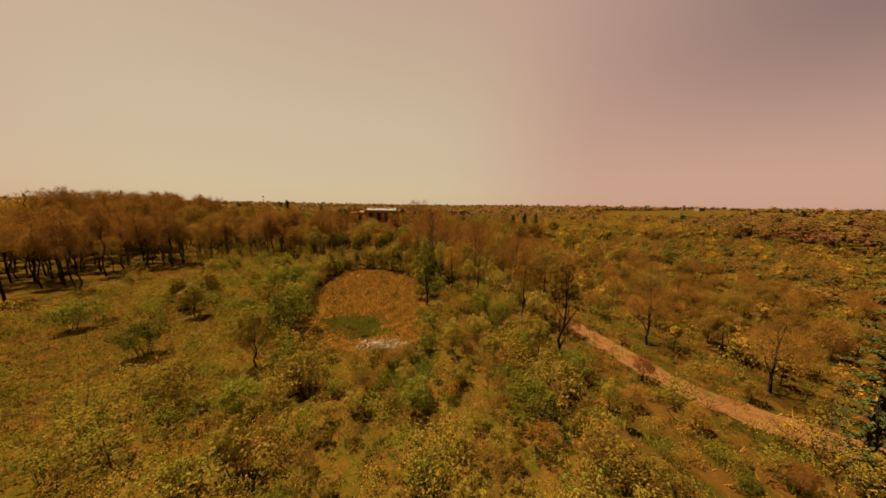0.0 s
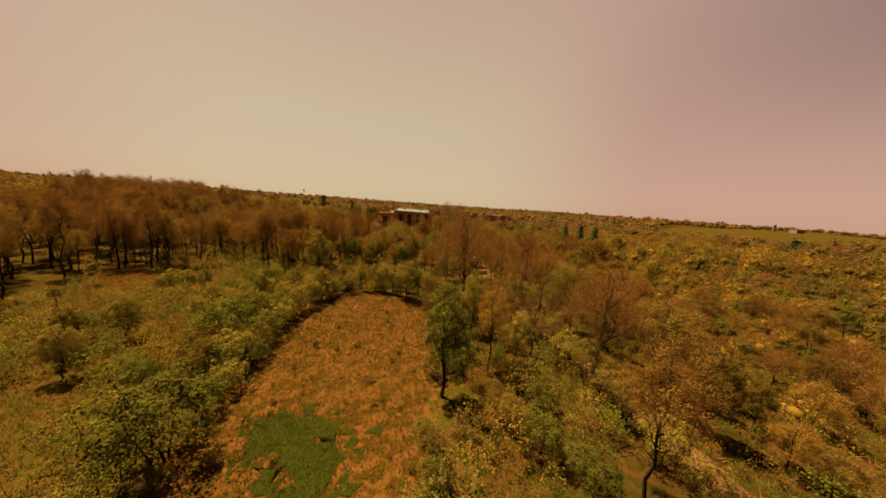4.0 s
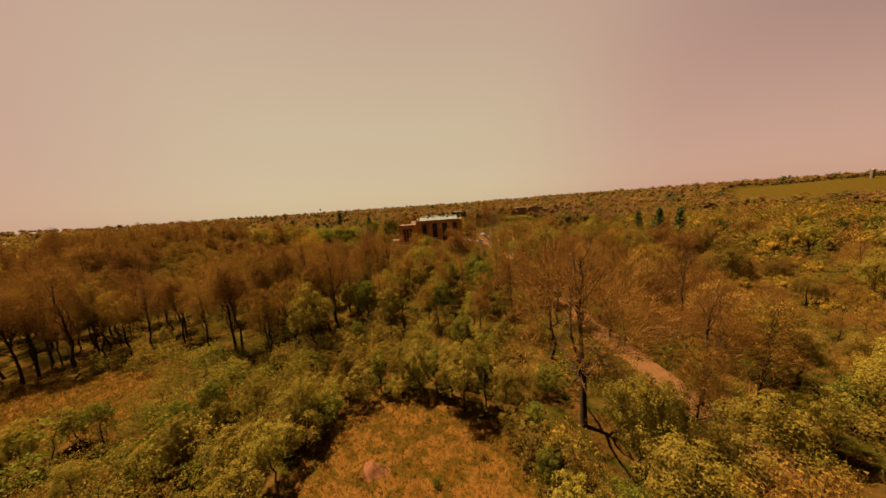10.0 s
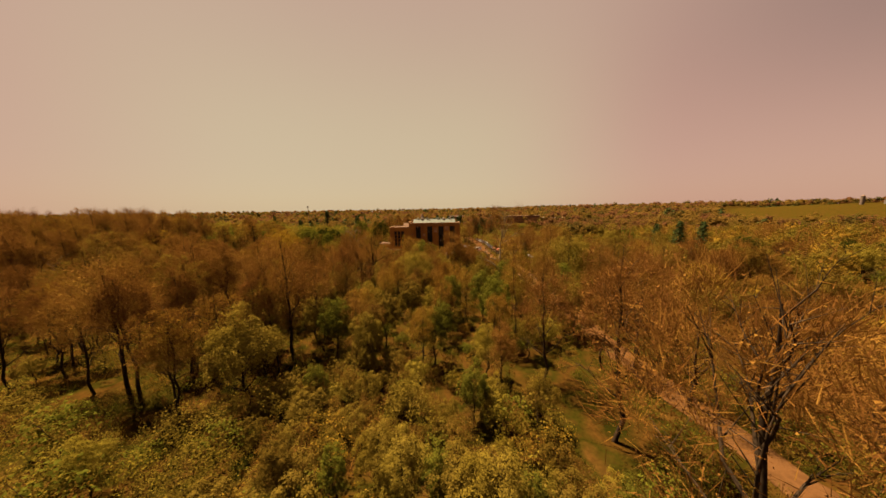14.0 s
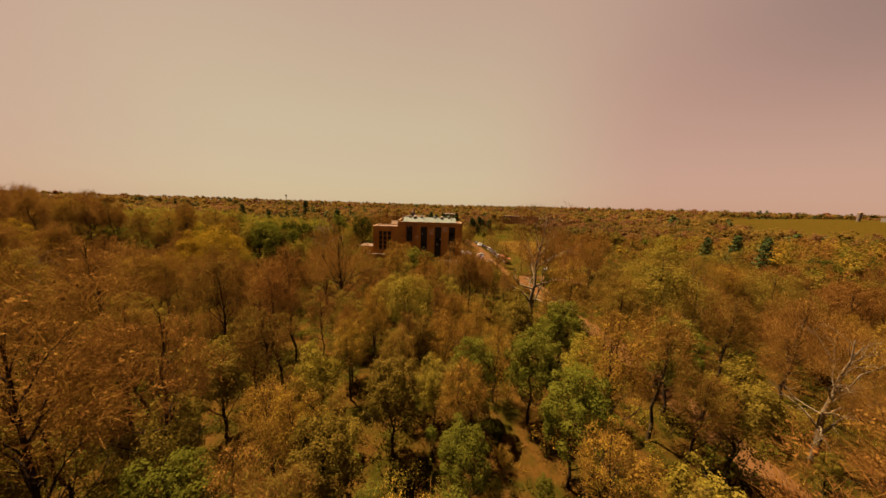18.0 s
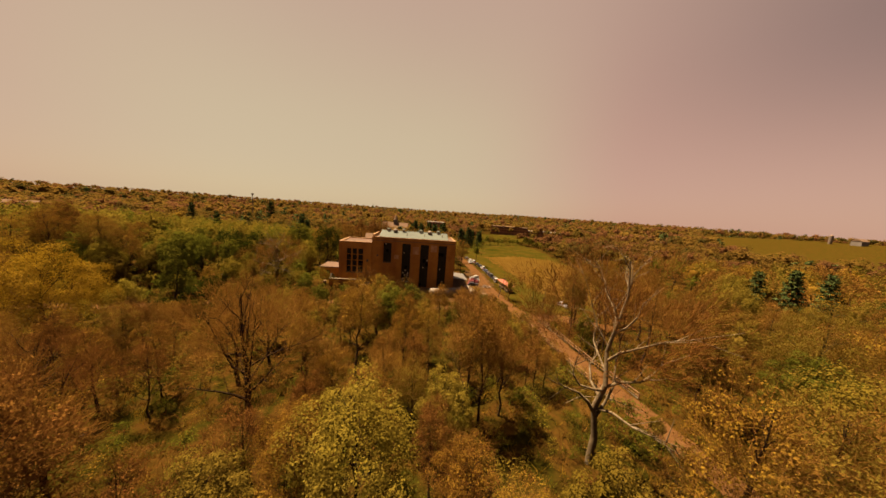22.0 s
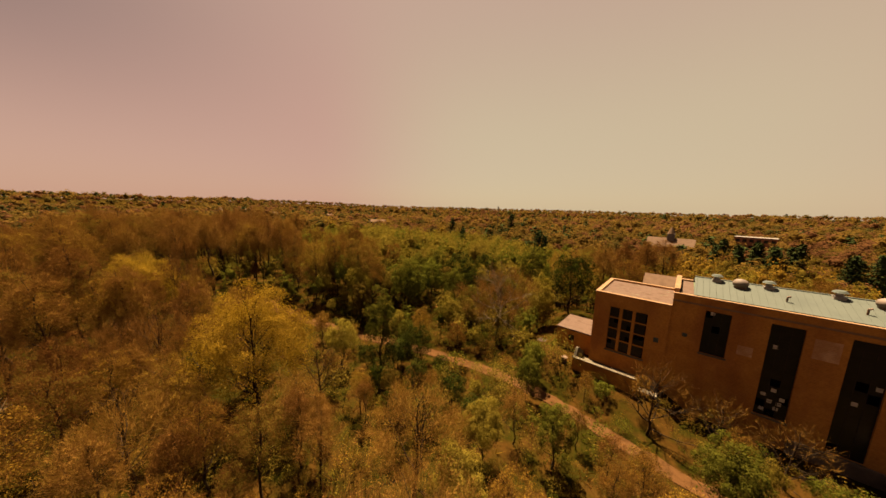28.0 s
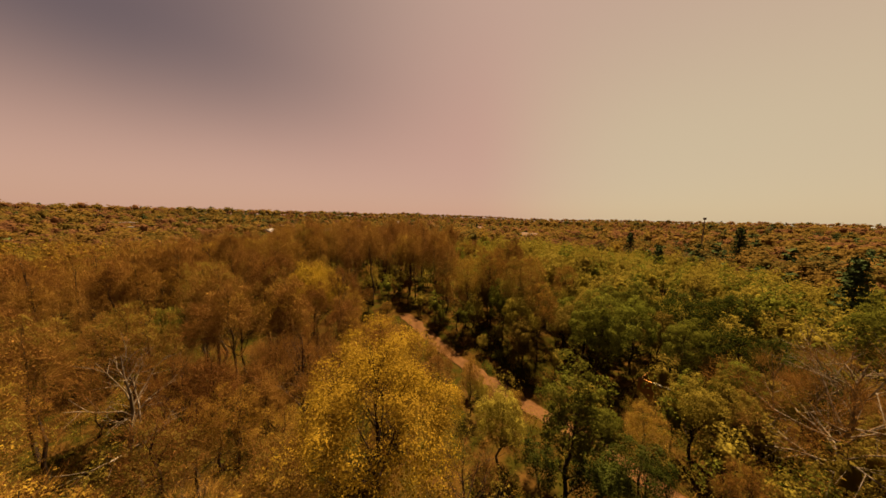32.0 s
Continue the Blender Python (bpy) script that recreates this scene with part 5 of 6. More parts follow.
for a, b in (((11.42, 0.2, 20.2), (42.2, 0.98, 20.36)), ((41.42, 0.982, 20.2), (42.2, 14.6, 20.36)), ((12.2, 13.82, 20.2), (41.418, 14.6, 20.36)), ((11.42, 0.9, 20.9), (12.18, 14.0, 21.04))):
    part("coping", box(*a, *b, bevel=0.02), M_COPING, house)
part("string_course", box(11.45, 0.16, 18.95, 42.2, 0.298, 19.2), M_COPING, house, "reddish string course under the roof line")
bm = bmesh.new()
RS0, RS1, RD0, RDR, RD1, RZ0, RZR = 13.9, 39.2, 0.75, 7.2, 13.7, 20.45, 22.35
prof = [(RD0, RZ0), (RDR, RZR), (RD1, RZ0), (RD1, RZ0 - 0.18), (RDR, RZR - 0.18), (RD0, RZ0 - 0.18)]
ring = [[bm.verts.new((s, d, z)) for d, z in prof] for s in (RS0, RS1)]
for i in range(6):
    j = (i + 1) % 6
    bm.faces.new((ring[0][i], ring[1][i], ring[1][j], ring[0][j]))
bm.faces.new((ring[0][0], ring[0][5], ring[0][4], ring[0][1]))
bm.faces.new((ring[0][1], ring[0][4], ring[0][3], ring[0][2]))
bm.faces.new((ring[1][1], ring[1][4], ring[1][5], ring[1][0]))
bm.faces.new((ring[1][2], ring[1][3], ring[1][4], ring[1][1]))
bmesh.ops.recalc_face_normals(bm, faces=bm.faces[:])
roof = part("metal_roof", bm, M_METALROOF, house, "pale green-white standing-seam metal roof")
bm = bmesh.new()
for i in range(33):
    s = RS0 + 0.3 + i * 0.77
    for d0, d1 in ((RD0 + 0.02, RDR), (RD1 - 0.02, RDR)):
        tube((s, d0, RZ0 + 0.03), (s, d1, RZR + 0.03), 0.03, sides=4, bm=bm)
tagged(part("seams", bm, M_METALROOF, roof), kind="stuff")
part("gable_end", wall_with(RS0 + 0.1, RS0 + 0.25, 1.2, 13.2, 20.06, 20.3, []), M_GREENEND, house)
part("ridge_cap", tube((RS0, RDR, RZR + 0.03), (RS1, RDR, RZR + 0.03), 0.12, sides=6), M_METALROOF, roof)


def stack(s):
    v = new("roof_stack")
    v.parent = house
    v.matrix_local = pose(s, 6.6, 22.0)
    part("base", box(-0.55, -0.55, -0.3, 0.55, 0.55, 0.5, bevel=0.05), M_VENT, v)
    part("neck", tube((0, 0, 0.5), (0, 0, 1.0), 0.36, 0.34, 12), M_VENT, v)
    part("cap", tube((0, 0, 1.0), (0, 0, 1.32), 0.78, 0.5, 14), M_METALROOF, v, "pale sheet-metal cap")


def dome(s):
    v = new("roof_ventilator")
    v.parent = house
    v.matrix_local = pose(s, 5.6, 21.75)
    part("collar", tube((0, 0, -0.3), (0, 0, 0.3), 0.8, 0.72, 16), M_STEEL, v)
    b = bmesh.new()
    bmesh.ops.create_uvsphere(b, u_segments=16, v_segments=9, radius=0.95, matrix=Matrix.Translation((0, 0, 0.75)) @ Matrix.Diagonal((1, 1, 0.8, 1)))
    part("turbine", b, M_DARKTANK, v, "dark round turbine vent", smooth=True)


for s in (16.6, 22.4, 28.9, 35.8):
    stack(s)
for s in (19.3, 32.4):
    dome(s)
for s in (23.8, 30.4, 37.0):
    v = new("vent_pipe")
    v.parent = house
    v.matrix_local = pose(s, 3.2, 21.15)
    part("pipe", tube((0, 0, -0.15), (0, 0, 0.75), 0.11, sides=8), M_STEEL, v)
    part("bend", tube((0, 0, 0.72), (0.3, 0, 0.86), 0.12, sides=8), M_STEEL, v)
# windows
LOST = [{(0, 5), (1, 3)}, {(1, 0), (0, 1), (2, 2), (1, 4)}, {(0, 0), (2, 6), (1, 7)}, {(2, 1), (0, 9), (1, 9)}]
for (a, b, c, e), lost in zip(TALL, LOST):
    window("window", house, a, b, c, e, 0.62, 3, 6 if c > 10 else 12, 0.07, M_WINBAR, lost, "tall dark multi-pane steel window with broken panes")
    part("window_sill", box(a - 0.15, 0.12, c - 0.22, b + 0.15, 0.6, c - 0.002), M_CONCRETE, house)
for i in range(3):
    x0 = 2.7 + i * 2.02
    window("window", house, x0, x0 + 1.55, 7.0, 15.6, 0.36, 2, 8, 0.06, M_WINBAR, {(i % 2, 1 + i), (1, 5 - i)}, "dark grid window with missing panes")
    if i < 2:
        part("mullion", box(x0 + 1.552, 0.05, 7.0, x0 + 2.018, 0.55, 15.6), M_BRICK, house, "brick pier between windows")
for j in (9.15, 11.3, 13.45):
    part("transom", box(2.7, 0.3, j - 0.12, 8.5, 0.355, j + 0.12), M_BRICK, house)
part("window_sill", box(2.5, -0.15, 6.75, 8.7, 0.5, 6.998), M_CONCRETE, house)
for s, z in ((16.2, 17.6), (23.0, 14.6), (23.5, 6.3), (24.2, 5.4), (22.8, 7.2), (24.6, 7.0), (23.7, 8.1), (24.4, 6.2), (22.9, 4.9), (30.2, 9.5), (37.6, 4.4), (36.5, 9.0), (31.6, 12.2)):
    part("pane", box(s, 0.655, z, s + 0.5, 0.665, z + 0.55), M_PALEPANE, house, "small pale pane")
fleck = random.Random(4)
for k in range(46):
    x, y, q = fleck.uniform(1.0, 11.0), fleck.uniform(1.0, 13.0), fleck.uniform(0.12, 0.4)
    part("roof_patch", box(x, y, 17.754, x + q * 1.5, y + q, 17.758), M_CONCRETE, house, "pale patch of bare roofing")
# patched piers and stains between the tall windows
for a, b, c, e in ((26.3, 28.5, 14.6, 17.4), (32.9, 35.2, 15.8, 18.3), (19.6, 21.2, 12.5, 14.0)):
    part("patched_brickwork", box(a, 0.292, c, b, 0.3, e), M_BRICK2, house, "paler patch of newer brick")
part("plinth", box(26.0, 0.05, -0.6, 42.1, 0.296, 2.1), M_DARKTANK, house, "dark plinth at the foot of the wall")
part("wall_vent", box(9.7, -0.12, 11.0, 10.4, -0.002, 11.8, bevel=0.03), M_METALROOF, house, "small white wall box")
part("wall_vent", box(13.3, 0.16, 13.2, 13.9, 0.298, 13.8, bevel=0.03), M_METALROOF, house)
# annex
annex = new("annex")
annex.parent = house
tagged(annex, "low brick annex with a flat pale roof")
part("wall", wall_with(-7.1, -0.002, 1.6, 2.0, -0.6, 7.8, [(-4.7, -3.5, 5.4, 6.8)]), M_BRICK, annex)
part("wall", box(-7.1, 2.002, -0.6, -6.7, 10.4, 7.8), M_BRICK, annex)
part("wall", box(-6.698, 10.0, -0.6, -0.002, 10.4, 7.8), M_BRICK, annex)
part("roof", box(-7.2, 1.5, 7.8, -0.002, 10.5, 8.1, bevel=0.04), M_FLATROOF, annex)
part("window_glass", box(-4.7, 1.85, 5.4, -3.5, 1.9, 6.8), M_GLASS, annex)
part("window_bar", box(-4.14, 1.8, 5.4, -4.06, 1.848, 6.8), M_CONCRETE, annex)
# rear wing with shingled roof
wing = new("rear_wing")
wing.parent = house
tagged(wing, "rear wing with a brown shingled roof")
part("wall", box(6.0, 14.52, -0.6, 30.0, 24.0, 15.5), M_BRICK, wing)
bm = bmesh.new()
pr = [(14.52, 15.5), (19.3, 19.6), (24.3, 15.4)]
r0 = [bm.verts.new((5.7, d, z)) for d, z in pr]
r1 = [bm.verts.new((30.3, d, z)) for d, z in pr]
for i in range(3):
    j = (i + 1) % 3
    bm.faces.new((r0[i], r1[i], r1[j], r0[j]))
bm.faces.new(r0[::-1])
bm.faces.new(r1)
bmesh.ops.recalc_face_normals(bm, faces=bm.faces[:])
part("roof", bm, M_SHINGLE, wing)
# lean-to at the gable
lean = new("lean_to")
lean.parent = house
tagged(lean, "dark shed with a pale sloping metal roof")
part("wall", box(42.12, 9.0, -0.3, 48.6, 9.3, 3.9), M_DARKTANK, lean)
part("wall", box(48.3, 9.302, -0.3, 48.6, 20.0, 3.6), M_DARKTANK, lean)
part("wall", box(42.12, 19.7, -0.3, 48.298, 20.0, 3.9), M_DARKTANK, lean)
bm = box(41.9, 8.6, 4.2, 49.2, 20.4, 4.36)
for v in bm.verts:
    v.co.z -= 0.09 * (v.co.x - 42)
part("roof", bm, M_GREYROOF, lean)

# yard walls, tanks and clutter before the building
court = thing("retaining_wall", "low weathered retaining wall with a sunlit coping", "wall", on_house(0, 0))
part("wall", box(-1.6, -5.4, 0.4, 8.6, -4.9, 5.5), M_BRICK, court)
part("coping", box(-1.7, -5.5, 5.502, 8.7, -4.8, 5.66, bevel=0.02), M_CONCRETE, court)
part("court_floor", box(-1.1, -4.88, 3.3, 11.4, -0.02, 3.62), M_CONCRETE, court)
part("wall", box(8.1, -4.898, 0.4, 8.6, -0.02, 4.4), M_BRICK, court)
bm = bmesh.new()
tri = [(-1.6, -4.88, 0.4), (-1.6, 1.4, 0.4), (-1.6, 1.4, 4.2), (-1.6, -3.2, 6.9), (-1.6, -4.0, 7.1), (-1.6, -4.88, 5.5)]
a = [bm.verts.new(p) for p in tri]
b = [bm.verts.new((p[0] + 0.45, p[1], p[2])) for p in tri]
bm.faces.new(a[::-1])
bm.faces.new(b)
for i in range(6):
    bm.faces.new((a[i], a[(i + 1) % 6], b[(i + 1) % 6], b[i]))
bmesh.ops.recalc_face_normals(bm, faces=bm.faces[:])
part("wing_wall", bm, M_CONCRETE, court, "pale sloped wing wall")
skip = thing("concrete_bunker", "long pale concrete box with a flat speckled top", "box", on_house(-11.2, 1.0, 1.9))
part("wall", box(0, 0, -0.3, 5.0, 1.7, 1.25, bevel=0.05), M_CONCRETE, skip)
part("lid", box(-0.08, -0.08, 1.252, 5.08, 1.78, 1.38, bevel=0.03), M_FLATROOF, skip)
bin_ = thing("rusty_bin", "small rusty steel bin on the lane verge", "bin", on_house(-3.4, -4.2, 3.3))
part("drum", tube((0, 0, -0.05), (0, 0, 1.0), 0.5, 0.55, 14), M_STEEL, bin_)
part("rim", tube((0, 0, 1.0), (0, 0, 1.08), 0.6, 0.6, 14), M_STEEL, bin_)


def tank(s0, d0, s1, d1, r, mat, label):
    a, b = (B0 @ Vector((s0, d0, 0))), (B0 @ Vector((s1, d1, 0)))
    L = (b - a).length
    t = thing("storage_tank", label, "tank", Matrix.Translation(a) @ pose(0, 0, 0, 0, 0, math.degrees(math.atan2(b.y - a.y, b.x - a.x))), "old tanks beside the building")
    zc = r + 0.45
    bm = tube((0, 0, zc), (L, 0, zc), r, sides=24)
    part("shell", bm, mat, t, smooth=False)
    for x, sgn in ((0, -1), (L, 1)):
        e = bmesh.new()
        bmesh.ops.create_uvsphere(e, u_segments=20, v_segments=10, radius=r * 0.99, matrix=Matrix.Translation((x, 0, zc)) @ Matrix.Diagonal((0.3, 1, 1, 1)))
        part("end_cap", e, mat, t, smooth=True)
    for x in np.arange(0.6, L, 2.4):
        part("band", tube((x - 0.04, 0, zc), (x + 0.04, 0, zc), r + 0.03, sides=24), M_STEEL, t)
    for x in (L * 0.2, L * 0.8):
        part("cradle", box(x - 0.25, -r * 0.8, -0.3, x + 0.25, r * 0.8, zc - r * 0.62), M_CONCRETE, t)
    part("manhole", tube((L * 0.5, 0, zc + r - 0.05), (L * 0.5, 0, zc + r + 0.3), 0.35, sides=14), M_STEEL, t)


tank(33.6, -4.6, 44.9, -1.6, 1.45, M_TANK, "long white rust-streaked storage tank on cradles")
tank(33.8, -1.2, 43.0, -0.9, 1.15, M_DARKTANK, "dark rusted storage tank against the wall")
tank(48.0, 3.4, 49.2, -3.6, 1.35, M_TANK, "white rust-stained tank lying across the yard")
rngp = random.Random(5)
pile = thing("scrap_pipes", "heap of bent rusty pipes and rails", "scrap", on_house(45.6, 3.2))
for i in range(14):
    a = rngp.uniform(-0.5, 0.9)
    p = Vector((rngp.uniform(-2, 2), rngp.uniform(-2.2, 2.2), 0.1 + 0.09 * i))
    q = Vector((math.cos(a), math.sin(a), rngp.uniform(-0.08, 0.2))) * rngp.uniform(1.4, 2.8)
    part("pipe", tube(p - q / 2, p + q / 2, rngp.uniform(0.05, 0.12), sides=7), rngp.choice([M_STEEL, M_TANK, M_CONCRETE]), pile)
junk = thing("scrap_heap", "pile of scrap metal and broken timber by the road", "scrap", pose(-26.6, 261, 0))
for i in range(16):
    m = pose(rngp.uniform(-1.6, 1.6), rngp.uniform(-1.6, 1.6), rngp.uniform(0.15, 0.9), rngp.uniform(-40, 40), rngp.uniform(-40, 40), rngp.uniform(0, 180))
    ob = part("scrap_piece", box(-0.7, -0.12, -0.06, 0.7, 0.12, 0.06, bevel=0.02), rngp.choice([M_STEEL, M_WOOD, M_DARKTANK, M_TANK]), junk)
    ob.matrix_local = m
slab = thing("pallet", "weathered wooden pallet lying in the yard", "pallet", pose(-28, 251, 0.12, 0, 0, 20))
for i in range(6):
    part("slat", box(-0.9, -0.75 + i * 0.27, 0.12, 0.9, -0.57 + i * 0.27, 0.15), M_WOOD, slab)
for i in range(3):
    part("bearer", box(-0.9 + i * 0.84, -0.78, 0.0, -0.78 + i * 0.84, 0.8, 0.118), M_WOOD, slab)


# ---- vehicles ----
def shell(stations):
    """A closed hull through cross sections (x, half width low, half width high, z low, z high)."""
    bm = bmesh.new()
    rings = []
    for x, wl, wh, zl, zh in stations:
        zm = zl + (zh - zl) * 0.45
        rings.append([bm.verts.new(p) for p in ((x, -wl, zl), (x, wl, zl), (x, max(wl, wh), zm), (x, wh, zh), (x, -wh, zh), (x, -max(wl, wh), zm))])
    for r, q in zip(rings, rings[1:]):
        for i in range(6):
            j = (i + 1) % 6
            bm.faces.new((r[i], r[j], q[j], q[i]))
    bm.faces.new(rings[0][::-1])
    bm.faces.new(rings[-1])
    bmesh.ops.recalc_face_normals(bm, faces=bm.faces[:])
    return bm


def paint(name, colour):
    return material(name, [colour, tuple(c * 0.85 for c in colour)], rough=0.3, scale=2)


def car(label, mat, m, van=False, group="parked cars"):
    c = thing("car", label, "car", m, group)
    h = 0.35 if van else 0.0
    part("body", shell([(-2.25, 0.72, 0.68, 0.32, 0.72), (-2.1, 0.84, 0.78, 0.26, 0.86), (-1.0, 0.88, 0.83, 0.24, 0.93), (0.9, 0.88, 0.83, 0.24, 0.92), (1.9, 0.84, 0.74, 0.26, 0.80), (2.25, 0.70, 0.60, 0.34, 0.66)]), mat, c)
    back = -2.0 if van else -1.75
    part("cabin", shell([(back, 0.74, 0.60, 0.86, 1.12 + h), (back + 0.5, 0.77, 0.64, 0.9, 1.40 + h), (0.25, 0.77, 0.64, 0.9, 1.42 + h), (1.05, 0.76, 0.62, 0.88, 0.98)]), mat, c)
    part("windscreen", shell([(0.33, 0.72, 0.60, 0.95, 1.385 + h), (0.42, 0.72, 0.60, 0.95, 1.36 + h), (1.07, 0.70, 0.60, 0.93, 0.99)]), M_GLASS, c)
    part("rear_window", shell([(back - 0.02, 0.68, 0.55, 0.95, 1.1 + h), (back + 0.42, 0.68, 0.57, 0.98, 1.37 + h)]), M_GLASS, c)
    for sy in (-1, 1):
        for x0, x1 in ((back + 0.45, -0.62), (-0.52, 0.38)):
            b = bmesh.new()
            q = [(x0, sy * 0.775, 0.95), (x1, sy * 0.775, 0.95), (x1 - 0.05, sy * 0.675, 1.34 + h), (x0 + 0.1, sy * 0.675, 1.34 + h)]
            o = [b.verts.new(p) for p in q]
            i = [b.verts.new((p[0], p[1] + sy * 0.012, p[2])) for p in q]
            b.faces.new(o)
            b.faces.new(i[::-1])
            for k in range(4):
                b.faces.new((o[k], i[k], i[(k + 1) % 4], o[(k + 1) % 4]))
            bmesh.ops.recalc_face_normals(b, faces=b.faces[:])
            part("side_window", b, M_GLASS, c)
        part("headlight", box(2.1, sy * 0.5 - 0.16, 0.55, 2.27, sy * 0.5 + 0.16, 0.7, bevel=0.03), M_LAMP, c)
        part("tail_light", box(-2.28, sy * 0.6 - 0.14, 0.6, -2.15, sy * 0.6 + 0.14, 0.78, bevel=0.03), M_REDLAMP, c)
        part("mirror", box(0.72, sy * 0.86 - 0.08, 0.93, 0.86, sy * 0.86 + 0.08, 1.06, bevel=0.02), mat, c)
        for x in (-1.4, 1.42):
            w = part("wheel", tube((x, sy * 0.66, 0.32), (x, sy * 0.86, 0.32), 0.32, sides=16), M_TYRE, c)
            part("rim", tube((x, sy * 0.855, 0.32), (x, sy * 0.875, 0.32), 0.2, sides=12), M_CHROME, w)
    part("bumper", box(2.14, -0.66, 0.28, 2.32, 0.66, 0.46, bevel=0.05), M_TYRE, c)
    part("bumper", box(-2.32, -0.68, 0.3, -2.14, 0.68, 0.5, bevel=0.05), M_TYRE, c)
    return c


P_WHITE, P_RED, P_BLACK, P_GREY, P_BLUE = paint("white_paint", (0.24, 0.23, 0.215)), paint("red_paint", (0.10, 0.013, 0.011)), paint("black_paint", (0.025, 0.025, 0.03)), paint("silver_paint", (0.22, 0.22, 0.215)), paint("dark_blue_paint", (0.03, 0.04, 0.07))
car("white saloon car parked on the grass by the track", P_WHITE, pose(0, 244.5, float(ground_z(0, 244.5)) + 0.05, 0, 0, -60))
for (x, y, a), (mat, word) in zip(((-32.2, 262.6, 12), (-32.0, 265.6, 14), (-31.7, 268.4, 10), (-31.4, 271.4, 12), (-31.2, 274.2, 13)), ((P_BLACK, "black"), (P_RED, "dark red"), (P_RED, "red"), (P_WHITE, "white"), (P_WHITE, "white"))):
    car(word + " car parked in the yard beside the building", mat, pose(x, y, 0.1, 0, 0, a + 180 * (a % 2)), van=(word == "white"))
LINE = ((-21.6, 277.6, "black"), (-22.8, 283.2, "dark grey"), (-23.8, 288.8, "black"), (-24.7, 294.2, "dark blue"), (-25.9, 300.0, "white"), (-27.4, 306.0, "black"), (-29.0, 312.2, "dark grey"), (-30.8, 318.6, "silver"), (-33.0, 325.4, "white"), (-35.4, 332.6, "black"))
PAINTS = {"black": P_BLACK, "dark grey": P_BLACK, "dark blue": P_BLUE, "white": P_WHITE, "silver": P_GREY}
for i, (x, y, word) in enumerate(LINE):
    car(word + " car parked along the edge of the road", PAINTS[word], pose(x, y, float(ground_z(x, y)) + 0.08, 0, 0, 101 + 0.6 * i), van=(i % 3 == 1), group="cars lined up along the road")
car("silver car standing on the road", P_GREY, pose(-33.2, 316, float(ground_z(-33.2, 316)) + 0.12, 0, 0, 104))

cart = thing("utility_cart", "small utility cart with a white roof by the road", "cart", pose(-21.4, 271.8, 0.08, 0, 0, 100))
part("bed", box(-1.3, -0.65, 0.45, 1.2, 0.65, 0.62, bevel=0.04), M_DARKTANK, cart)
part("hood", box(0.7, -0.6, 0.622, 1.5, 0.6, 1.0, bevel=0.1), M_DARKTANK, cart)
part("seat", box(-0.4, -0.55, 0.622, 0.1, 0.55, 0.95, bevel=0.06), M_TYRE, cart)
part("roof", box(-1.25, -0.72, 1.95, 0.85, 0.72, 2.05, bevel=0.04), P_WHITE, cart, "white plastic roof")
for x in (-1.1, 0.7):
    for y in (-0.6, 0.6):
        part("post", tube((x, y, 0.6), (x, y, 1.96), 0.035, sides=6), M_STEEL, cart)
for x in (-0.9, 1.0):
    for sy in (-1, 1):
        w = part("wheel", tube((x, sy * 0.5, 0.3), (x, sy * 0.75, 0.3), 0.3, sides=14), M_TYRE, cart)
        part("rim", tube((x, sy * 0.745, 0.3), (x, sy * 0.765, 0.3), 0.15, sides=10), M_CHROME, w)

wagon = thing("covered_trailer", "long trailer with a flat faded red roof beside the road", "trailer", pose(-18.4, 261.2, float(ground_z(-18.4, 261.2)) + 0.05, 0, 0, 104))
part("deck", box(-5.6, -1.25, 0.75, 5.6, 1.25, 0.95, bevel=0.03), M_WOOD, wagon)
for y0, y1 in ((-1.6, -0.01), (0.01, 1.6)):
    bm = box(-6.0, y0, 2.75, 6.0, y1, 2.82)
    for v in bm.verts:
        v.co.z += 0.16 * (1.6 - abs(v.co.y))
    part("roof_sheet", bm, M_RED, wagon)
for x in np.linspace(-5.3, 5.3, 6):
    for y in (-1.2, 1.2):
        part("post", tube((x, y, 0.95), (x, y, 2.78), 0.05, sides=6), M_STEEL, wagon)
for y in (-1.2, 1.2):
    part("rail", tube((-5.3, y, 1.7), (5.3, y, 1.7), 0.04, sides=6), M_STEEL, wagon)
    part("bench", box(-5.2, y * 0.72 - 0.2, 1.2, 5.2, y * 0.72 + 0.2, 1.28), M_WOOD, wagon)
for x in (-4.0, -3.0, 3.6):
    for sy in (-1, 1):
        w = part("wheel", tube((x, sy * 0.95, 0.42), (x, sy * 1.22, 0.42), 0.42, sides=16), M_TYRE, wagon)
        part("rim", tube((x, sy * 1.215, 0.42), (x, sy * 1.235, 0.42), 0.22, sides=10), M_STEEL, w)
part("drawbar", tube((5.6, 0, 0.8), (7.6, 0, 0.5), 0.07, sides=6), M_STEEL, wagon)


def pole(x, y, h, tx, ty, label):
    p = thing("utility_pole", label, "pole", pose(x, y, float(ground_z(x, y)) - 0.2, ty, tx, 0))
    part("post", tube((0, 0, 0), (0, 0, h), 0.16, 0.11, 10), M_WOOD, p)
    part("crossarm", box(-0.9, -0.06, h - 0.7, 0.9, 0.06, h - 0.56), M_WOOD, p)
    for x2 in (-0.75, 0.75):
        part("insulator", tube((x2, 0, h - 0.56), (x2, 0, h - 0.38), 0.05, sides=8), M_TANK, p)


pole(-22.8, 248.5, 8.5, 14, -6, "leaning dark wooden utility pole beside the road")
pole(-9, 238.5, 8.0, 4, 2, "wooden utility pole beside the track")

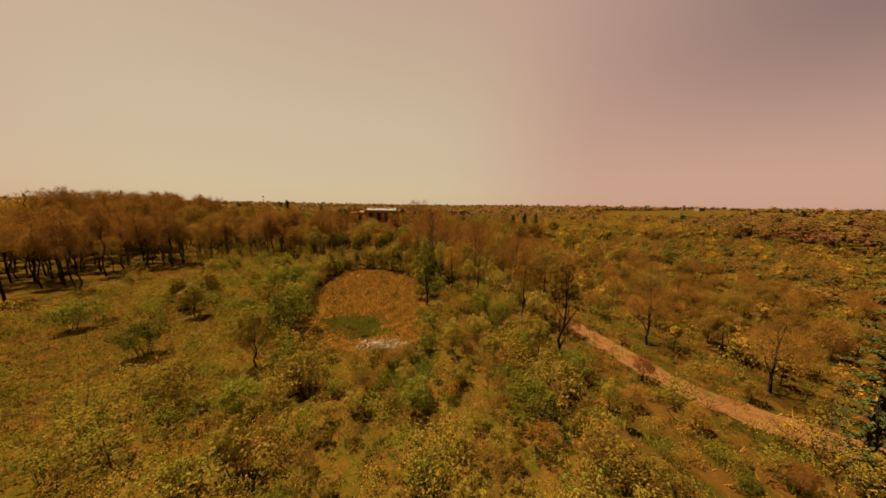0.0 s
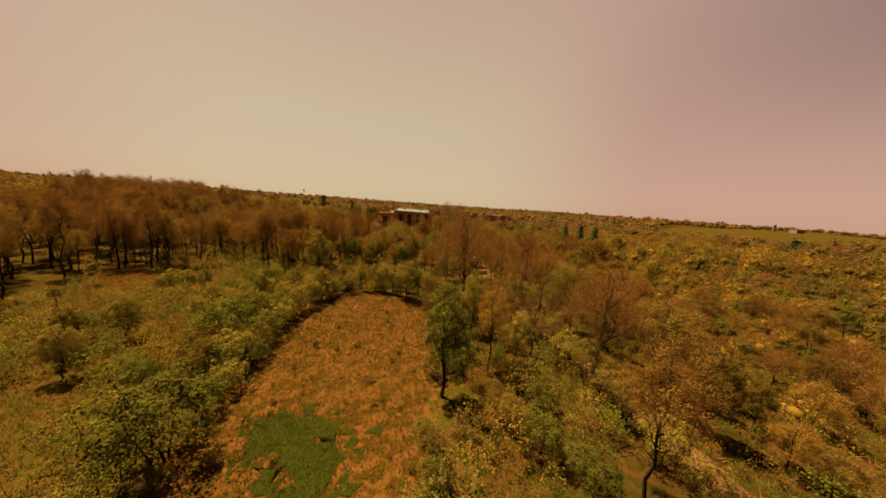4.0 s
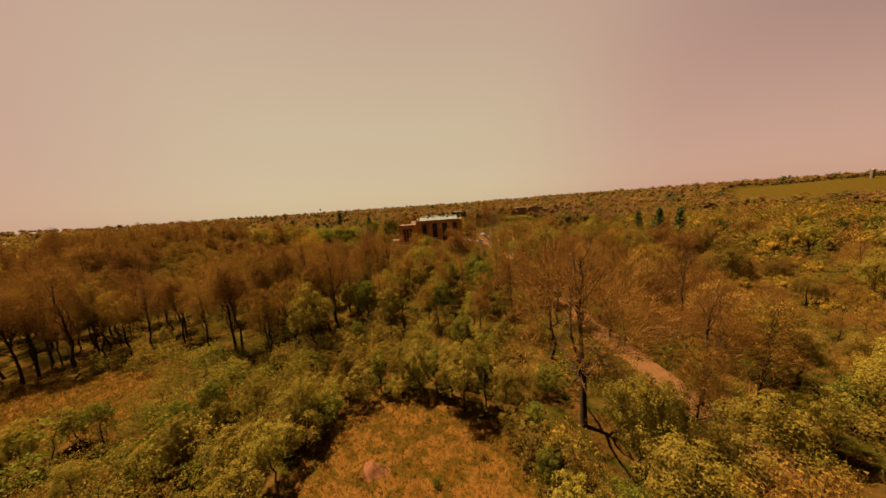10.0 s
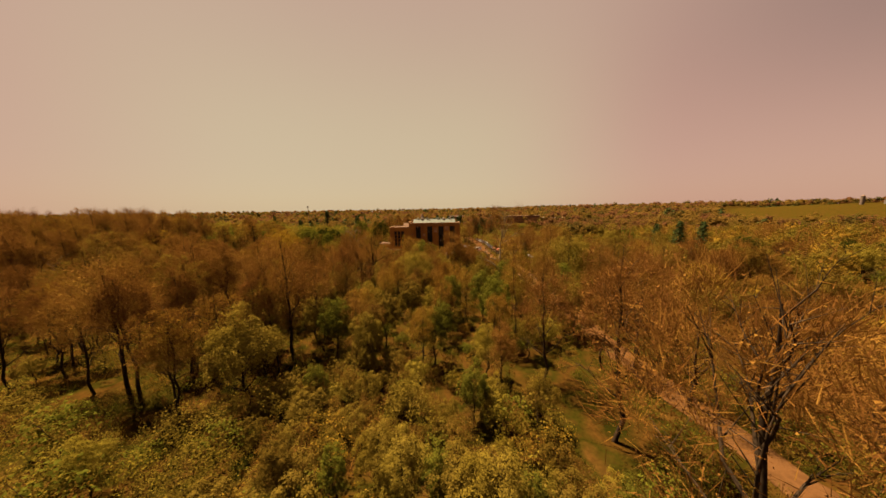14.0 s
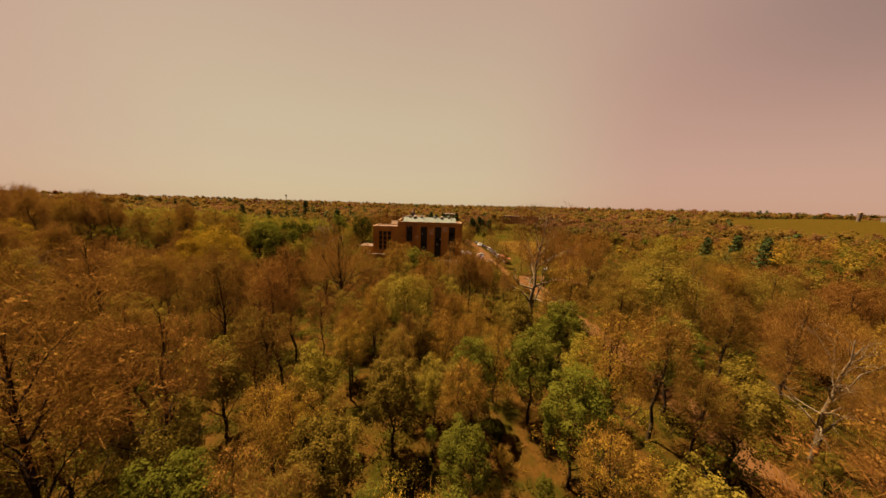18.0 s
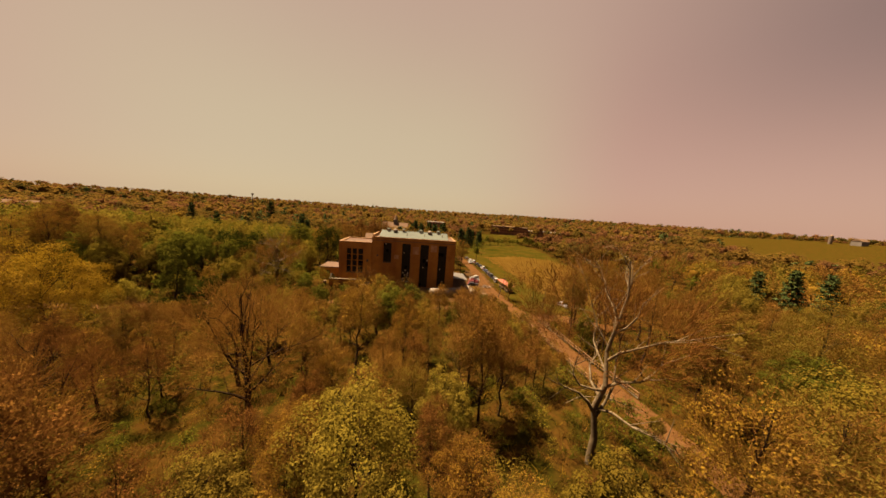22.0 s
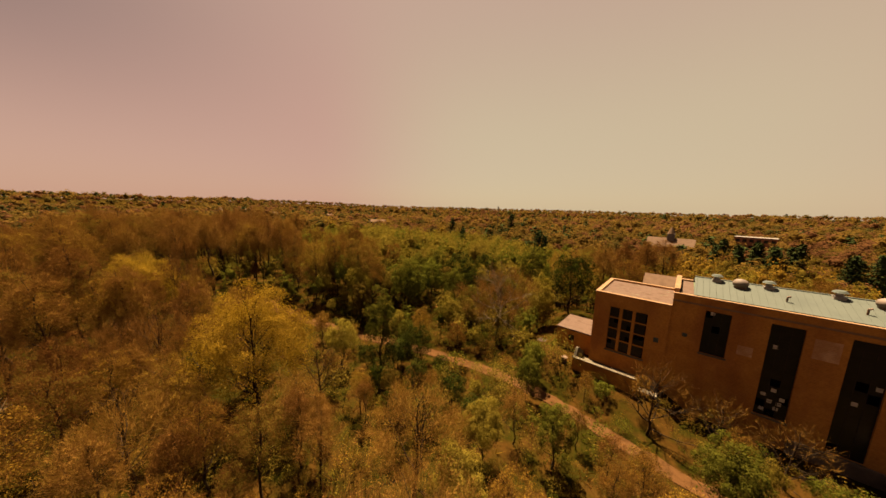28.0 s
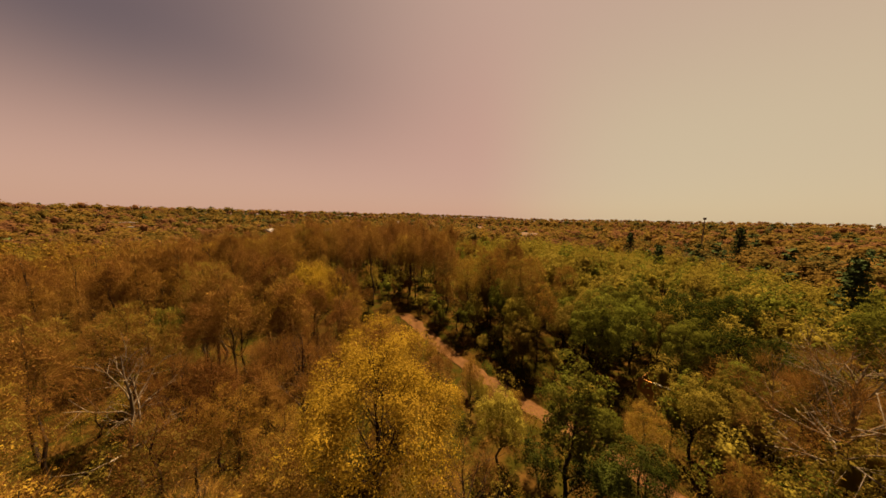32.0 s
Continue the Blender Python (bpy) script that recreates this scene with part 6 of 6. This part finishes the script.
# ---- ruined hut by the lane ----
hut = thing("ruined_hut", "small roofless brick hut among dark shrubs", "hut", pose(-121, 232, 0, 0, 0, 30))
part("wall", wall_with(-3, 3, -2.4, -2.1, -0.3, 4.2, [(-0.6, 0.6, -0.3, 2.2)]), M_BRICK, hut)
part("wall", box(-3, -2.098, -0.3, -2.7, 2.4, 3.6), M_BRICK, hut)
part("wall", box(2.7, -2.098, -0.3, 3, 2.4, 4.4), M_BRICK, hut)
part("wall", box(-2.698, 2.1, -0.3, 2.698, 2.4, 4.0), M_BRICK, hut)
part("sill", box(-1.0, -2.5, 4.2, 1.6, -2.0, 4.32), M_CONCRETE, hut)

# ---- rubble in the clearing ----
rub = random.Random(9)
vs, fs = [], []
for i in range(520):
    x, y = -10.6 + rub.gauss(0, 2.3), 46.0 + rub.gauss(0, 0.9)
    s = rub.uniform(0.03, 0.16)
    z = float(ground_z(x, y)) + 0.08
    b = len(vs)
    tz, a = rub.uniform(0.5, 1.0), rub.uniform(0, 3)
    for dx, dy, dz in ((-1, -1, 0), (1, -1, 0), (1, 1, 0), (-1, 1, 0), (-0.7, -0.6, 1), (0.6, -0.7, 0.8), (0.7, 0.6, 1), (-0.6, 0.7, 0.9)):
        vs.append((x + s * (dx * math.cos(a) - dy * math.sin(a)), y + s * (dx * math.sin(a) + dy * math.cos(a)), z + s * dz * tz))
    fs += [tuple(b + k for k in f) for f in ((3, 2, 1, 0), (4, 5, 6, 7), (0, 1, 5, 4), (1, 2, 6, 5), (2, 3, 7, 6), (3, 0, 4, 7))]
tagged(new("rubble", mesh_from("rubble", vs, fs, [M_RUBBLE])), "scatter of pale broken stone and concrete in the clearing", "rubble", kind="stuff")

# ---- road bridge ----
M_RAIL = material("weathered_rail_timber", [(0.10, 0.055, 0.03), (0.16, 0.09, 0.05)], scale=1.5)
for side in (-1, 1):
    rail = thing("bridge_railing", "long weathered railing along the edge of the road bridge", "railing", Matrix.Identity(4), "railings of the road bridge")
    pts = []
    for (ax, ay), (bx, by) in zip(ROAD, ROAD[1:]):
        if ay >= 193 and by <= 232:
            L = math.hypot(bx - ax, by - ay)
            n = max(1, round(L / 2.2))
            nx, ny = (by - ay) / L, -(bx - ax) / L
            for k in range(n):
                x, y = ax + (bx - ax) * k / n + nx * side * 2.75, ay + (by - ay) * k / n + ny * side * 2.75
                pts.append((x, y, float(ground_z(x, y))))
    for x, y, z in pts:
        part("post", box(x - 0.09, y - 0.09, z - 0.3, x + 0.09, y + 0.09, z + 1.15, bevel=0.02), M_RAIL, rail)
    for p, q in zip(pts, pts[1:]):
        part("top_rail", tube((p[0], p[1], p[2] + 1.2), (q[0], q[1], q[2] + 1.2), 0.1, sides=6), M_RAIL, rail)
        part("lower_rail", tube((p[0], p[1], p[2] + 0.6), (q[0], q[1], q[2] + 0.6), 0.07, sides=6), M_RAIL, rail)
    part("kerb", tube((pts[0][0], pts[0][1], pts[0][2] + 0.12), (pts[-1][0], pts[-1][1], pts[-1][2] + 0.12), 0.12, sides=6), M_CONCRETE, rail)

# ---- earth mound in the clearing ----
mx, my = -29.6, 93.2
vs, fs = [], []
for j in range(9):
    for k in range(16):
        a, r = k * math.tau / 16, 1.9 * j / 8
        q = 1 + 0.2 * math.sin(3 * a + 1) + 0.1 * math.sin(7 * a)
        x, y = mx + r * q * math.cos(a), my + 0.7 * r * q * math.sin(a)
        vs.append((x, y, float(ground_z(x, y)) + 0.02 + 0.95 * (0.5 + 0.5 * math.cos(math.pi * j / 8)) * (1 + 0.12 * math.sin(5 * a + j))))
for j in range(8):
    for k in range(16):
        fs.append((j * 16 + k, j * 16 + (k + 1) % 16, (j + 1) * 16 + (k + 1) % 16, (j + 1) * 16 + k))
M_MOUND = material("red_brown_earth", [(0.06, 0.022, 0.010), (0.10, 0.04, 0.017)], scale=1.5, bump=0.6, fine=0.7)
tagged(new("earth_mound", mesh_from("earth_mound", vs, fs, [M_MOUND], smooth=True)), "low red-brown earth mound in dry grass", "mound")

# ---- distant buildings ----
M_FARBRICK = material("distant_red_brick", [(0.24, 0.10, 0.055), (0.30, 0.14, 0.08)], scale=0.2)
M_FARWHITE = material("distant_white_wall", [(0.12, 0.102, 0.084), (0.15, 0.132, 0.111)], scale=0.2)


def block(name, label, x, y, turn, length, depth, height, roof_mat, wall_mat, storeys, bays, gable=0.0):
    """A plain distant building with its rows of windows and its roof."""
    g = float(ground_z(x, y))
    b = thing(name, label, "building", pose(x, y, g, 0, 0, turn))
    part("wall", box(-length / 2, -depth / 2, -1.5, length / 2, depth / 2, height), wall_mat, b)
    if gable:
        bm = bmesh.new()
        pr = [(-depth / 2 - 0.4, height), (0, height + gable), (depth / 2 + 0.4, height)]
        r0 = [bm.verts.new((-length / 2 - 0.3, d, z)) for d, z in pr]
        r1 = [bm.verts.new((length / 2 + 0.3, d, z)) for d, z in pr]
        for i in range(3):
            j = (i + 1) % 3
            bm.faces.new((r0[i], r1[i], r1[j], r0[j]))
        bm.faces.new(r0[::-1])
        bm.faces.new(r1)
        bmesh.ops.recalc_face_normals(bm, faces=bm.faces[:])
        part("roof", bm, roof_mat, b)
    else:
        part("roof", box(-length / 2 - 0.3, -depth / 2 - 0.3, height + 0.002, length / 2 + 0.3, depth / 2 + 0.3, height + 0.5), roof_mat, b)
    first = None
    for side in (-1, 1):
        for k in range(storeys):
            for i in range(bays):
                wx = -length / 2 + length * (i + 0.5) / bays
                wz = height * (k + 0.55) / storeys
                if first is None:
                    first = part("window", box(-length / bays * 0.3, -0.06, -height / storeys * 0.24, length / bays * 0.3, 0.06, height / storeys * 0.24), M_GLASS, b)
                    ob = first
                else:
                    ob = new("window", first.data)
                    ob.parent = b
                ob.matrix_local = Matrix.Translation((wx, side * (depth / 2 + 0.02), wz))
    return b


church = block("church", "distant dark-roofed brick church with a belfry", -113, 430, 8, 26, 12, 10, M_SHINGLE, M_FARBRICK, 1, 6, 6)
part("belfry", box(-2, -2, 10, 2, 2, 19, bevel=0.1), M_FARWHITE, church, "white belfry")
part("spire", tube((0, 0, 19), (0, 0, 24), 2.4, 0.1, 8), M_SHINGLE, church)
part("transept", box(6, -8, -1.5, 13, 8, 9.5), M_FARBRICK, church)
block("campus_building", "long distant red brick building with a flat roof", 30, 590, -6, 56, 16, 13, M_SHINGLE, M_FARBRICK, 3, 14)
block("campus_building", "low distant building with a long white roof", 84, 590, -14, 56, 20, 9, M_FARWHITE, M_FARBRICK, 2, 12)
block("campus_building", "distant flat-roofed building above the trees", -76, 478, 2, 20, 14, 17, M_FARWHITE, M_FARBRICK, 4, 6)
block("campus_building", "distant low brick building among trees", 170, 560, -20, 44, 16, 10, M_SHINGLE, M_FARBRICK, 2, 10)
block("campus_building", "distant pale low building at the wood edge", 215, 520, -25, 22, 12, 8, M_FARWHITE, M_FARWHITE, 2, 6)
block("barn", "dark-roofed old barn among scrub", 188, 257, 35, 17, 10, 5.5, M_SHINGLE, M_FARBRICK, 1, 4, 4.5)
block("farmhouse", "pale distant farmhouse on the far field", 612, 655, 20, 22, 11, 8, M_SHINGLE, M_FARWHITE, 2, 5, 4)
silo = thing("silo", "dark distant silo on the skyline", "silo", pose(588, 672, float(ground_z(588, 672))))
part("shell", tube((0, 0, -1), (0, 0, 15), 2.2, 2.6, 18), M_DARKTANK, silo)
part("cap", tube((0, 0, 15), (0, 0, 17), 2.7, 0.4, 18), M_STEEL, silo)
mast = thing("radio_mast", "thin distant mast above the woods", "mast", pose(-310, 470, float(ground_z(-310, 470))))
part("pole", tube((0, 0, -1), (0, 0, 34), 0.7, 0.3, 8), M_STEEL, mast)
part("head", tube((0, 0, 34), (0, 0, 36), 1.2, 1.2, 8), M_STEEL, mast)
far_rng = random.Random(21)
for i, (x, y) in enumerate(((-520, -215), (-470, -160), (-560, -120), (-600, -40), (-430, 20), (-520, 60), (-640, 90), (-560, 170), (-470, 230), (-700, 200), (-390, 330), (-620, 330))):
    pale = far_rng.random() < 0.35
    block("house", "distant house with a pale roof among trees" if pale else "distant brown-roofed house among trees", x, y, far_rng.uniform(0, 180), far_rng.uniform(14, 40 if i < 3 else 22), 11, far_rng.uniform(9, 13), M_FARWHITE if pale else M_SHINGLE, M_FARWHITE, 2, 5, 0 if i < 3 else 3.5)
# dark pines behind the building and single conifers in the woods
pine_rng = random.Random(4)
PINES = [(-80 + 2.4 * k, 366 + 1.3 * k, 21) for k in range(10)] + [(-43 + 2.5 * k, 396 + 1.2 * k, 17) for k in range(9)]
for i, (px, py, ph) in enumerate(PINES):
    tree("pine", CONIFER[i % 2], px + pine_rng.uniform(-2, 2), py + pine_rng.uniform(-4, 4), ph + pine_rng.uniform(-2.5, 2), pine_rng.uniform(0, 360), "tall dark pine in a dense row behind the field", "row of dark pines")
for k in range(22):
    f = k / 21
    hx, hy = (-24 + 90 * f, 416 + 34 * math.sin(min(1, f * 2) * 1.57) - 10 * max(0, f - 0.5))
    kind = (LEAFY[3], BUSH[2], LEAFY[3], BUSH[1])[k % 4]
    tree("leafy_tree" if kind.height > 7 else "shrub", kind, hx, hy + pine_rng.uniform(-3, 3), pine_rng.uniform(6, 11), pine_rng.uniform(0, 360), "dark green leafy growth in the hedge along the field", "hedge along the field")
for x, y, h in ((-136, 302, 24), (-225, 392, 30), (-262, 350, 24), (-150, 330, 19), (-190, 300, 20), (-90, 330, 18)):
    tree("conifer", CONIFER[int(h) % 2], x, y, h, 3.0 * h, "dark conifer rising among broadleaf trees")
